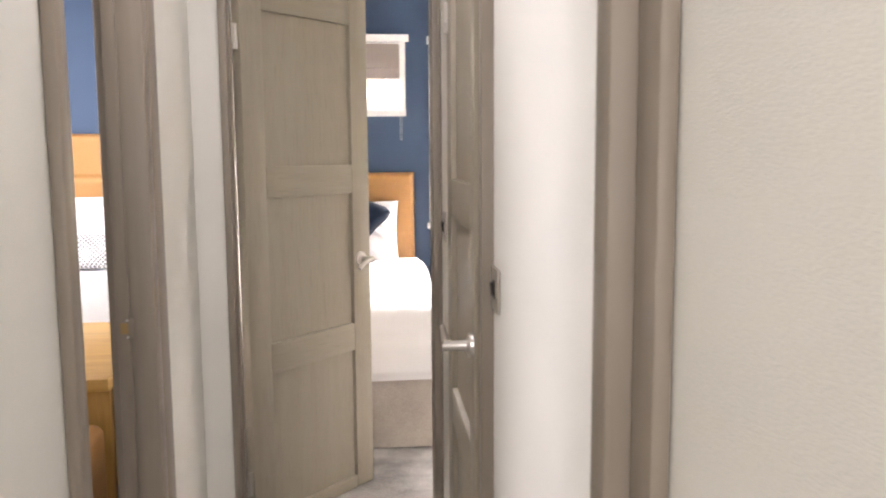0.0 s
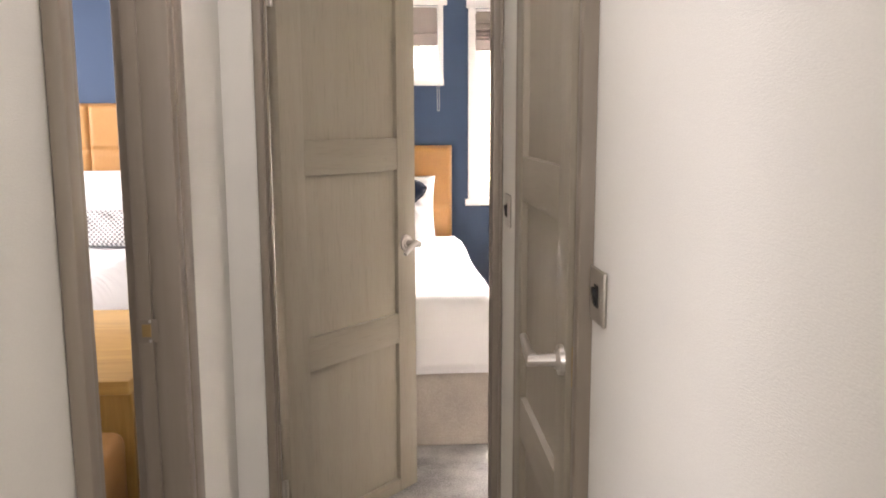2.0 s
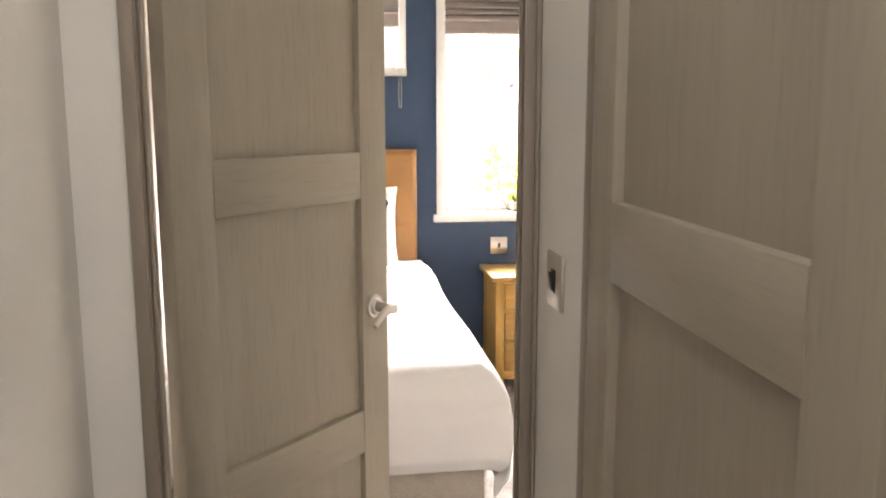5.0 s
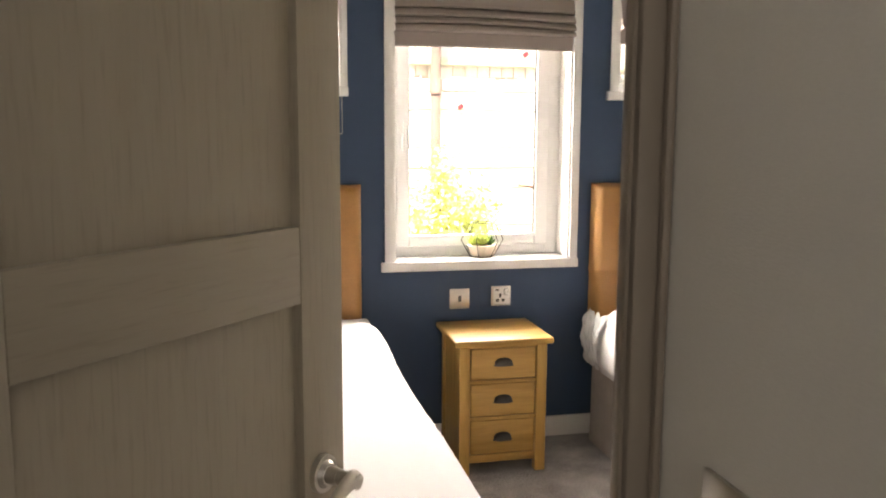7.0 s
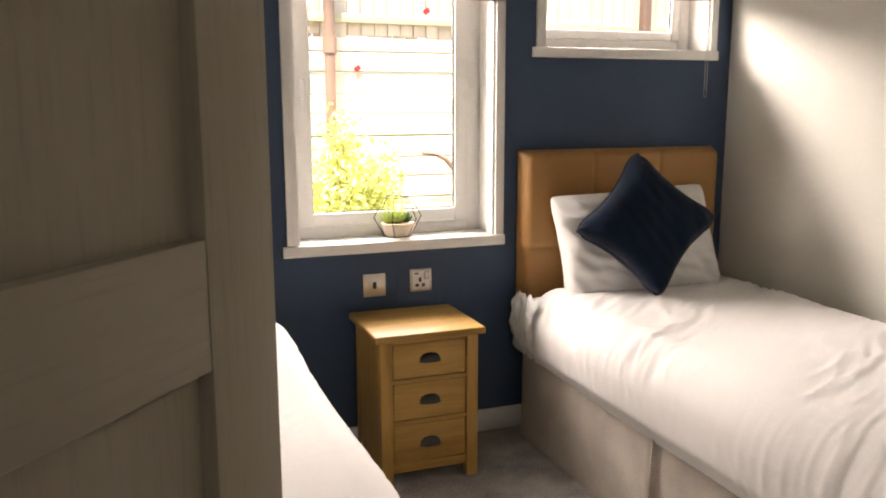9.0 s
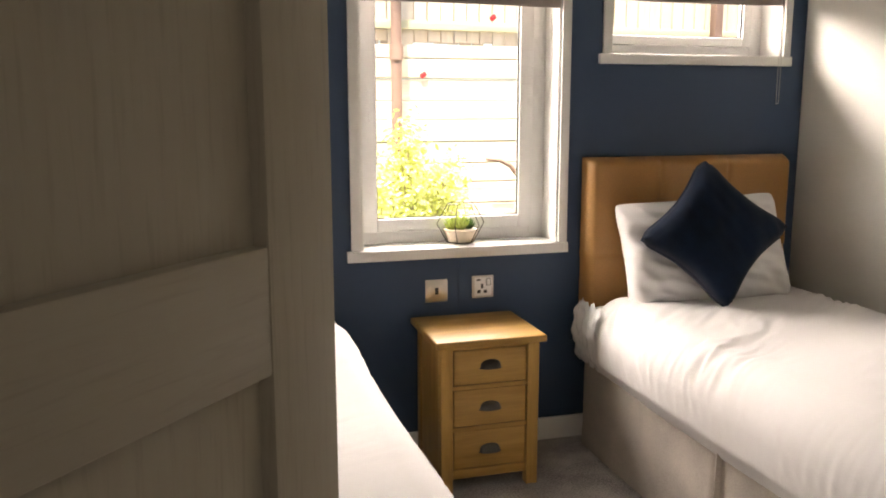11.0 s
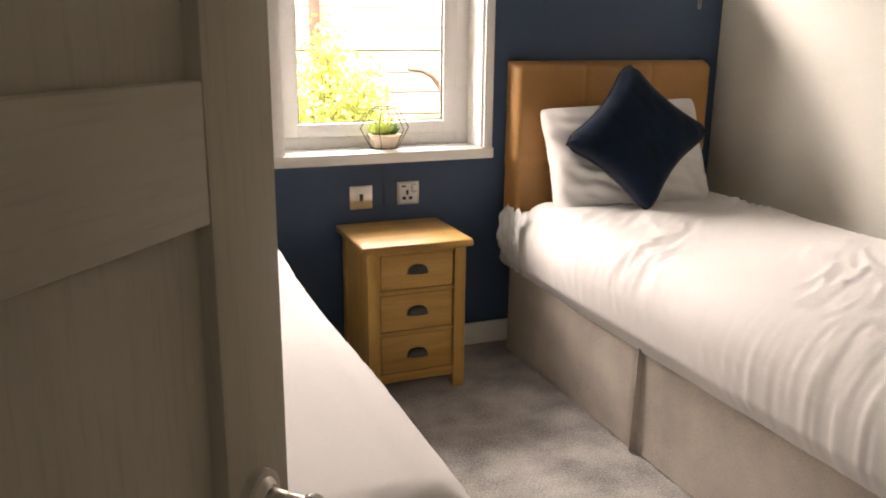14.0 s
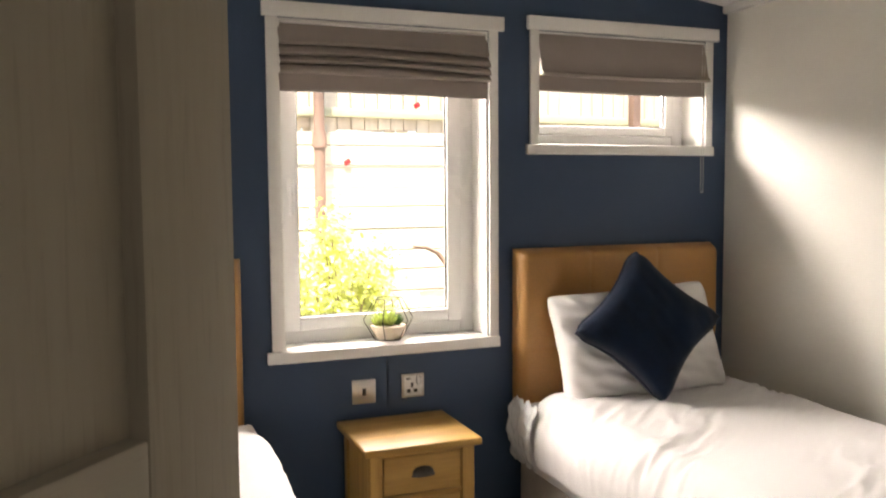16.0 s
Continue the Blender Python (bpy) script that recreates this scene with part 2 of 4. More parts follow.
def grid_mesh(nu, nv, place, closed_u=False):
    """A sheet of nu by nv points, place(u, v) with u and v from 0 to 1."""
    bm = bmesh.new()
    vs = [[bm.verts.new(place(i / (nu - 1), j / (nv - 1))) for j in range(nv)] for i in range(nu)]
    for i in range(nu - 1):
        for j in range(nv - 1):
            bm.faces.new((vs[i][j], vs[i + 1][j], vs[i + 1][j + 1], vs[i][j + 1]))
    return bm


def wall_x(bm, x0, x1, y0, y1, z0, z1, holes=()):
    """A wall along x with openings (x0, x1, z0, z1) that go right through it."""
    cuts = sorted({x0, x1, *[h[0] for h in holes], *[h[1] for h in holes]})
    for a, b in zip(cuts, cuts[1:]):
        low = z0
        for h in sorted((h for h in holes if h[0] <= a + 1e-6 and h[1] >= b - 1e-6), key=lambda h: h[2]):
            if h[2] > low:
                box(bm, a, b, y0, y1, low, h[2])
            low = h[3]
        if low < z1:
            box(bm, a, b, y0, y1, low, z1)
    bmesh.ops.remove_doubles(bm, verts=bm.verts, dist=1e-5)
    return bm


def wall_y(bm, y0, y1, x0, x1, z0, z1, holes=()):
    """A wall along y with openings (y0, y1, z0, z1)."""
    wall_x(bm, y0, y1, x0, x1, z0, z1, holes)
    for v in bm.verts:
        v.co.x, v.co.y = v.co.y, v.co.x
    return bm


# ---- the shell ----
WALL_Y = 5.733
MID, LEFT, RIGHT = (0.725, 1.487, 0.80, 1.915), (-0.215, 0.505, 1.51, 1.93), (1.69, 2.45, 1.51, 1.93)
structure("floor", boxed(-3.1, 2.7, -1.6, 5.9, -0.12, 0.0), CARPET, "mottled grey deep-pile carpet through corridor and bedrooms", "carpet")
structure("wall_north", wall_x(bmesh.new(), -3.1, 2.7, WALL_Y, 5.90, 0.0, 2.62, [MID, LEFT, RIGHT]), BLUE, "navy blue painted panel wall with three white-trimmed windows", "wall")
structure("wall_east", wall_y(bmesh.new(), 2.93, WALL_Y - 0.001, 2.56, 2.7, 0.0, 2.6), CREAM, "cream vinyl bedroom wall beside the single bed", "wall")
structure("wall_party", boxed(-0.43, -0.33, 3.0685, WALL_Y - 0.001, 0.0, 2.6), CREAM, "cream wall between the two bedrooms", "wall")
structure("wall_corridor_end", wall_x(bmesh.new(), -0.43, 2.6, 3.034, 3.068, 0.0, 2.6, [(-0.13, 0.528, 0.0, 1.85)]), CREAM, "cream corridor end wall round the twin bedroom doorway", "wall")
structure("wall_corridor_east", wall_y(bmesh.new(), -1.6, 2.75, 0.545, 0.645, 0.0, 2.6, [(2.10, 2.725, 0.0, 1.82)]), CREAM, "cream vinyl corridor wall with light switches and a closed door", "wall")
structure("wall_corridor_west", wall_y(bmesh.new(), -1.6, 3.0335, -0.32, -0.225, 0.0, 2.6, [(1.93, 2.485, 0.0, 1.85)]), CREAM, "cream corridor wall with an open doorway to the bedroom", "wall")
structure("wall_corridor_pier", boxed(0.526, 0.645, 2.7505, 3.0335, 0.0, 2.6), CREAM, "cream wall pier with a light switch between two doors", "wall")
structure("wall_corridor_near", boxed(0.521, 0.5445, -1.599, 1.0885, 0.0, 2.11), CREAM, "cream vinyl wall before the corridor doorway", "wall")
structure("wall_south", boxed(-3.1, 2.7, -1.7, -1.6, 0.0, 2.6), CREAM, "plain cream end wall", "wall")
structure("wall_west", boxed(-3.2, -3.1, -1.7, 5.9, 0.0, 2.6), CREAM, "plain cream bedroom wall", "wall")
structure("wall_bathroom", boxed(1.6, 1.7, -1.6, 3.0335, 0.0, 2.6), CREAM, "plain cream wall behind the closed door", "wall")
structure("ceiling_corridor", boxed(-3.1, 1.7, -1.6, 3.05, 2.12, 2.2), CEILING, "flat white ceiling", "ceiling")
structure("ceiling_bedroom", boxed(-3.1, -0.43, 3.0, WALL_Y, 2.46, 2.54), CEILING, "flat white bedroom ceiling", "ceiling")


def pitched(x0, x1, z0, z1):
    bm = bmesh.new()
    lo = [bm.verts.new(p) for p in ((x0, 3.02, z0), (x1, 3.02, z1), (x1, WALL_Y, z1), (x0, WALL_Y, z0))]
    hi = [bm.verts.new(v.co + Vector((0, 0, 0.08))) for v in lo]
    bm.faces.new(lo[::-1]), bm.faces.new(hi)
    for i in range(4):
        bm.faces.new((lo[i], lo[(i + 1) % 4], hi[(i + 1) % 4], hi[i]))
    return bm


structure("ceiling_twin", pitched(-0.33, 2.56, 2.46, 2.075), CEILING, "white sloping ceiling of the twin bedroom", "ceiling")
structure("coving_east", boxed(2.53, 2.56, 3.03, WALL_Y - 0.002, 2.045, 2.078, bevel=0.008), WHITE, "white ceiling coving strip", "coving")
structure("roof", boxed(-3.3, 2.8, -1.8, 6.0, 2.64, 2.76), EXTERIOR, "flat grey lodge roof above the ceilings", "roof")
for name, b in (("baseboard_north", (-0.33, 2.56, WALL_Y - 0.015, WALL_Y - 0.001, 0.001, 0.092)), ("baseboard_east", (2.545, 2.559, 3.05, WALL_Y - 0.016, 0.001, 0.092)),
                ("baseboard_corridor_east", (0.506, 0.520, -1.58, 1.03, 0.001, 0.092)), ("baseboard_corridor_west", (-0.2245, -0.211, -1.58, 1.88, 0.001, 0.092)), ("baseboard_bedroom", (-3.0, -0.44, WALL_Y - 0.015, WALL_Y - 0.001, 0.001, 0.092))):
    structure(name, boxed(*b, bevel=0.004), WHITE, "white painted skirting board", "skirting board")
for x, z0, z1 in ((-0.06, 1.13, 1.47), (1.092, 0.55, 0.758)):
    structure("panel_seam", boxed(x - 0.0025, x + 0.0025, WALL_Y - 0.002, WALL_Y + 0.001, z0, z1), BLUE, "thin vertical seam in the blue wall panelling", "wall seam")


# ---- doorways ----
def lining(name, label, pieces):
    """The painted lining, stop and architrave of a doorway; pieces are boxes by part name."""
    ob = thing(name, label, "door frame", kind="structure")
    for piece, b in pieces:
        part(piece, boxed(*b, bevel=0.004), FRAME, ob)
    return ob


lining("doorframe_twin", "mushroom painted frame of the open twin bedroom door", [
    ("jamb", (-0.1295, -0.110, 3.024, 3.066, 0, 1.85)), ("jamb", (0.497, 0.5275, 3.024, 3.060, 0, 1.85)), ("head", (-0.110, 0.497, 3.024, 3.060, 1.812, 1.85)),
    ("stop", (-0.1095, -0.102, 3.024, 3.050, 0, 1.812)), ("stop", (0.4915, 0.4965, 3.030, 3.046, 0, 1.812)),
    ("architrave", (-0.136, -0.1125, 3.012, 3.0235, 0, 1.87)), ("architrave", (-0.136, 0.5255, 3.012, 3.0235, 1.8705, 1.9)), ("bead", (0.5165, 0.5255, 3.014, 3.0235, 0, 1.87)),
    ("architrave", (-0.175, -0.132, 3.0685, 3.076, 0, 1.87)), ("architrave", (0.53, 0.575, 3.0685, 3.075, 0, 1.87))])
lining("doorframe_bedroom", "mushroom painted open bedroom doorway with a strike plate", [
    ("jamb", (-0.312, -0.205, 2.440, 2.484, 0, 1.85)), ("jamb", (-0.312, -0.205, 1.931, 1.957, 0, 1.85)), ("head", (-0.312, -0.205, 1.957, 2.440, 1.815, 1.85)),
    ("stop", (-0.292, -0.262, 2.426, 2.4395, 0, 1.815)), ("stop", (-0.292, -0.262, 1.9575, 1.967, 0, 1.815)),
    ("architrave", (-0.2245, -0.203, 2.4845, 2.552, 0, 1.87)), ("architrave", (-0.2245, -0.200, 1.892, 1.9305, 0, 1.87)), ("architrave", (-0.2245, -0.205, 1.892, 2.552, 1.8705, 1.905))])
lining("doorframe_side", "mushroom painted frame of the closed corridor door", [
    ("jamb", (0.5205, 0.643, 2.074, 2.107, 0, 1.82)), ("jamb", (0.518, 0.643, 2.722, 2.7495, 0, 1.82)), ("head", (0.522, 0.643, 2.107, 2.722, 1.79, 1.82)), ("stop", (0.575, 0.6, 2.1075, 2.12, 0, 1.79))])
lining("doorframe_near", "mushroom painted doorway jamb on the corridor wall", [
    ("jamb", (0.484, 0.5445, 1.090, 1.130, 0, 2.0)), ("architrave", (0.505, 0.5205, 1.040, 1.0895, 0, 2.0))])

strike = thing("strike_plate", "small steel strike plate with a brass latch hole", "strike plate")
part("plate", boxed(-0.294, -0.250, 2.4236, 2.4258, 0.818, 0.866, bevel=0.0008), FRAME, strike)
part("latch_hole", boxed(-0.282, -0.264, 2.4216, 2.4235, 0.83, 0.856, bevel=0.0005), BRASS, strike, "dark brass latch hole")
part("screw", rod(bmesh.new(), (-0.266, 2.4222, 0.862), (-0.266, 2.4236, 0.862), 0.003), STEEL, strike)
part("screw", rod(bmesh.new(), (-0.266, 2.4222, 0.822), (-0.266, 2.4236, 0.822), 0.003), STEEL, strike)


def lever(parent, x, z, face, towards, rise, label="satin steel lever handle"):
    """A lever on a round rose: face is the side it stands on (-1 or 1 along y), towards the way its blade points along x."""
    bm = bmesh.new()
    rod(bm, (x, face * 0.0, z), (x, face * 0.008, z), 0.027, 0.026, 28)
    rod(bm, (x, face * 0.008, z), (x, face * 0.014, z), 0.020, 0.015, 28)
    ros = part("rose", bm, STEEL, parent, "round steel rose")
    bm = bmesh.new()
    rod(bm, (x, face * 0.012, z), (x, face * 0.030, z), 0.0125, 0.0115, 20)
    rod(bm, (x, face * 0.030, z), (x, face * 0.062, z), 0.0108, 0.0108, 20)
    tube(bm, [(x + towards * 0.075 * s - towards * 0.006, face * (0.052 + 0.006 * s), z + 0.002 + rise * s * s) for s in [k / 12 for k in range(13)]], lambda s: 0.0118 - 0.0055 * s, 14)
    part("lever", bm, STEEL, parent, label)


def door_leaf(ob, wide, high, panels, stile, thick=0.038):
    """A shaker door in its own space: hinge at x = 0, width along x, the leaf's near face at y = 0."""
    part("stile", boxed(0, stile, 0, thick, 0, high, bevel=0.0025), TAUPE, ob)
    part("stile", boxed(wide - stile, wide, 0, thick, 0, high, bevel=0.0025), TAUPE, ob)
    zs = [0] + [z for p in panels for z in p] + [high]
    for a, b in zip(zs[::2], zs[1::2]):
        part("rail", boxed(stile + 0.0003, wide - stile - 0.0003, 0.0006, thick - 0.0006, a, b, bevel=0.002), TAUPE_FLAT, ob)
    for a, b in panels:
        part("panel", boxed(stile - 0.004, wide - stile + 0.004, 0.0145, thick - 0.0145, a - 0.004, b + 0.004), TAUPE, ob)


PANELS = ((0.046, 0.524), (0.624, 1.100), (1.201, 1.688))
DOOR_OPEN = 49.2
twin_door = thing("door_1", "taupe painted three-panel door standing half open into the twin bedroom", "door", pose(-0.082, 3.080, 0.004, 0, 0, DOOR_OPEN))
door_leaf(twin_door, 0.585, 1.80, PANELS, 0.090)
lever(twin_door, 0.531, 0.858, -1, -1, -0.028)
side_door = thing("door_2", "taupe painted three-panel door nearly closed in the corridor wall", "door", pose(0.517, 2.716, 0.004, 0, 0, -90.6))
door_leaf(side_door, 0.605, 1.782, ((0.050, 0.515), (0.612, 1.076), (1.174, 1.651)), 0.088)
lever(side_door, 0.577, 0.845, -1, -1, 0.024)
part("latch_plate", boxed(0.6052, 0.6062, 0.010, 0.028, 0.805, 0.875, bevel=0.0006), BRASS, side_door, "brass latch plate on the door edge")


def hinge(ob, x, y, z):
    bm = bmesh.new()
    for k in range(3):
        rod(bm, (x, y, z + 0.026 * k), (x, y, z + 0.026 * k + 0.025), 0.0052, sides=12)
    box(bm, x - 0.016, x + 0.018, y + 0.003, y + 0.005, z, z + 0.077)
    part("hinge", bm, STEEL, ob, "small steel butt hinge")


for z in (0.14, 1.56):
    hinge(side_door, 0.0, -0.006, z)
    hinge(twin_door, -0.006, 0.012, z)


def light_switch(name, label, m, face, category="light switch"):
    ob = thing(name, label, category, m)
    part("plate", boxed(-0.043, 0.043, -0.006, 0.0, -0.043, 0.043, bevel=0.003), face, ob)
    return ob


for wx, y, z in ((0.5446, 2.027, 0.984), (0.5256, 2.898, 1.028)):
    sw = light_switch("light_switch", "square brushed steel switch plate with a black rocker", pose(wx, y, z, 0, 0, -90), STEEL)
    part("rocker_surround", boxed(-0.012, 0.012, -0.0075, -0.0055, -0.018, 0.018, bevel=0.001), BLACK, sw, "black rocker surround")
    rk = boxed(-0.008, 0.008, -0.012, -0.0065, -0.014, 0.014, bevel=0.0015)
    bmesh.ops.rotate(rk, verts=rk.verts, cent=(0, -0.008, 0), matrix=Matrix.Rotation(radians(8), 3, "X"))
    part("rocker", rk, BLACK, sw)
    for dx in (-0.030, 0.030):
        part("screw", rod(bmesh.new(), (dx, -0.0072, 0), (dx, -0.0055, 0), 0.0032, sides=10), STEEL, sw)


# ---- windows ----
def window(name, hole, trim, label, handle_left=True, sash=0.055):
    """White boarded surround, plastic frame, opening sash and pane, set back in the wall."""
    x0, x1, z0, z1 = hole
    a, b, low, top = trim
    ob = thing(name, label, "window", kind="structure")
    part("trim", boxed(a + 0.012, x0, WALL_Y - 0.014, WALL_Y - 0.001, z0, z1, bevel=0.003), WHITE, ob)
    part("trim", boxed(x1, b - 0.022, WALL_Y - 0.014, WALL_Y - 0.001, z0, z1, bevel=0.003), WHITE, ob)
    part("head_trim", boxed(a, b, WALL_Y - 0.022, WALL_Y - 0.001, z1 + 0.0005, top, bevel=0.003), WHITE, ob)
    part("window_sill", boxed(a - 0.004, b - 0.02, WALL_Y - 0.024, WALL_Y - 0.0015, low, z0 - 0.0005, bevel=0.003), WHITE, ob)
    part("sill_board", boxed(x0 + 0.001, x1 - 0.001, WALL_Y - 0.001, 5.862, z0 - 0.012, z0 + 0.002, bevel=0.001), WHITE, ob)
    part("reveal", boxed(x0 + 0.0005, x0 + 0.008, WALL_Y, 5.862, z0 + 0.002, z1 - 0.002), WHITE, ob)
    part("reveal", boxed(x1 - 0.008, x1 - 0.0005, WALL_Y, 5.862, z0 + 0.002, z1 - 0.002), WHITE, ob)
    part("reveal", boxed(x0 + 0.008, x1 - 0.008, WALL_Y, 5.862, z1 - 0.010, z1 - 0.002), WHITE, ob)
    f = 0.028
    r = 0.06
    frame_bars = ((x0 + 0.002, x0 + f, z0, z1), (x1 - r, x1 - 0.002, z0, z1), (x0 + f, x1 - r, z0, z0 + 0.045), (x0 + f, x1 - r, z1 - 0.045, z1))
    for c, d, e, g in frame_bars:
        part("window_frame", boxed(c, d, 5.863, 5.895, e, g, bevel=0.003), UPVC, ob)
    c, d, e, g = x0 + f, x1 - r, z0 + 0.045, z1 - 0.045
    for q in ((c, c + sash, e, g), (d - sash, d, e, g), (c + sash, d - sash, e, e + sash * 0.9), (c + sash, d - sash, g - sash, g)):
        part("sash", boxed(q[0], q[1], 5.852, 5.890, q[2], q[3], bevel=0.005), UPVC, ob)
    c, d, e, g = c + sash, d - sash, e + sash * 0.9, g - sash
    for q in ((c, c + 0.004, e, g), (d - 0.005, d, e, g), (c, d, e, e + 0.004), (c, d, g - 0.004, g)):
        part("gasket", boxed(q[0], q[1], 5.864, 5.870, q[2], q[3]), BLACK, ob, "thin black glazing gasket")
    pane = part("pane", boxed(c, d, 5.872, 5.876, e, g), GLASS, ob, "clear glass pane")
    pane.visible_shadow = False
    hx = x0 + f + sash * 0.5
    hz = (z0 + z1) / 2
    if handle_left:
        bm = boxed(hx - 0.011, hx + 0.011, 5.842, 5.852, hz - 0.03, hz + 0.03, bevel=0.004)
        box(bm, hx - 0.007, hx + 0.007, 5.826, 5.838, hz - 0.10, hz + 0.02, bevel=0.005)
        rod(bm, (hx, 5.83, hz + 0.01), (hx, 5.846, hz + 0.01), 0.007)
        part("handle", bm, UPVC, ob, "white plastic window handle")
    return ob


window("window_1", MID, (0.673, 1.545, 0.760, 1.965), "tall white-framed window onto a sunlit garden fence")
window("window_2", LEFT, (-0.268, 0.560, 1.472, 1.975), "small high white-framed window above the headboard", False, 0.04)
window("window_3", RIGHT, (1.642, 2.505, 1.472, 1.98), "small high white-framed window above the headboard", False, 0.04)


def roman_blind(name, x0, x1, z0, z1, folds, chain_x=None, seed=0):
    """A raised roman blind: a flat top, soft folds, and a hanging hem."""
    ob = thing(name, "taupe fabric roman blind drawn part-way up in the window", "roman blind", group="window blinds")
    # profile from the top: z and how far it stands out
    prof = [(z1, 0.0), (z1 - 0.01, 0.004)]
    for zf, out in folds:
        prof += [(zf + 0.020, out * 0.7), (zf + 0.004, out), (zf - 0.003, out * 0.95), (zf - 0.003, out * 0.25)]
    prof += [(z0 + 0.03, 0.010), (z0 + 0.004, 0.008), (z0, 0.004)]
    n = len(prof)

    def place(u, v):
        f = v * (n - 1)
        k = min(int(f), n - 2)
        s = f - k
        z = prof[k][0] * (1 - s) + prof[k + 1][0] * s
        out = prof[k][1] * (1 - s) + prof[k + 1][1] * s
        x = x0 + (x1 - x0) * u
        sag = 0.010 * math.sin(u * 3.3 + seed) * min(1, (z1 - z) / 0.12) * (1 if folds else 0.2)
        wob = 0.004 * noise.noise(Vector((x * 5, z * 9, seed)))
        return (x + 0.004 * noise.noise(Vector((u * 2, z * 20, seed + 4))), 5.738 - out - wob, z + sag * (1 if z > z0 + 0.07 else 0.3))
    part("cloth", grid_mesh(60, 3 * (n - 1) + 1, place), BLIND, ob, smooth=50)
    part("headrail", boxed(x0, x1, 5.742, 5.775, z1 - 0.03, z1, bevel=0.003), WHITE, ob, "white headrail")
    if chain_x is not None:
        bm = bmesh.new()
        for dx in (-0.006, 0.006):
            for k in range(60):
                z = z1 - 0.02 - k * 0.0102
                if z < 1.325:
                    break
                bmesh.ops.create_icosphere(bm, subdivisions=1, radius=0.0024, matrix=Matrix.Translation((chain_x + dx, WALL_Y - 0.028, z)))
            rod(bm, (chain_x + dx, WALL_Y - 0.028, 1.325), (chain_x + dx, WALL_Y - 0.028, z1 - 0.02), 0.0007, sides=5)
        rod(bm, (chain_x - 0.006, WALL_Y - 0.028, 1.325), (chain_x + 0.006, WALL_Y - 0.028, 1.325), 0.0016, sides=6)
        part("pull_chain", bm, STEEL, ob, "fine beaded metal pull chain")
    return ob


roman_blind("roman_blind", 0.727, 1.482, 1.672, 1.898, ((1.826, 0.030), (1.788, 0.044), (1.760, 0.050), (1.733, 0.050)), None, 0.4)
roman_blind("roman_blind", -0.212, 0.503, 1.705, 1.926, ((1.768, 0.048),), 0.507, 1.7)
roman_blind("roman_blind", 1.693, 2.447, 1.708, 1.926, ((1.768, 0.048),), 2.423, 3.1)
bm = bmesh.new()
tube(bm, [(1.475, 5.80, 1.66), (1.476, 5.80, 1.35), (1.480, 5.80, 1.30), (1.484, 5.80, 1.35), (1.485, 5.80, 1.66)], 0.0014, 6)
cord = thing("blind_cord", "thin white looped cord hanging beside the window", "blind cord")
part("cord", bm, WHITE, cord)


# ---- beds ----
def over(s, half, r, fall):
    """How a cloth lying over an edge runs: sideways place and drop for a length s from the middle."""
    a, sign = abs(s), (1 if s >= 0 else -1)
    flat = half - r
    if a <= flat:
        return s, 0.0
    arc = r * math.pi / 2
    if a <= flat + arc:
        t = (a - flat) / r
        return sign * (flat + r * math.sin(t)), r * (1 - math.cos(t))
    return sign * half, r + min(fall, a - flat - arc)


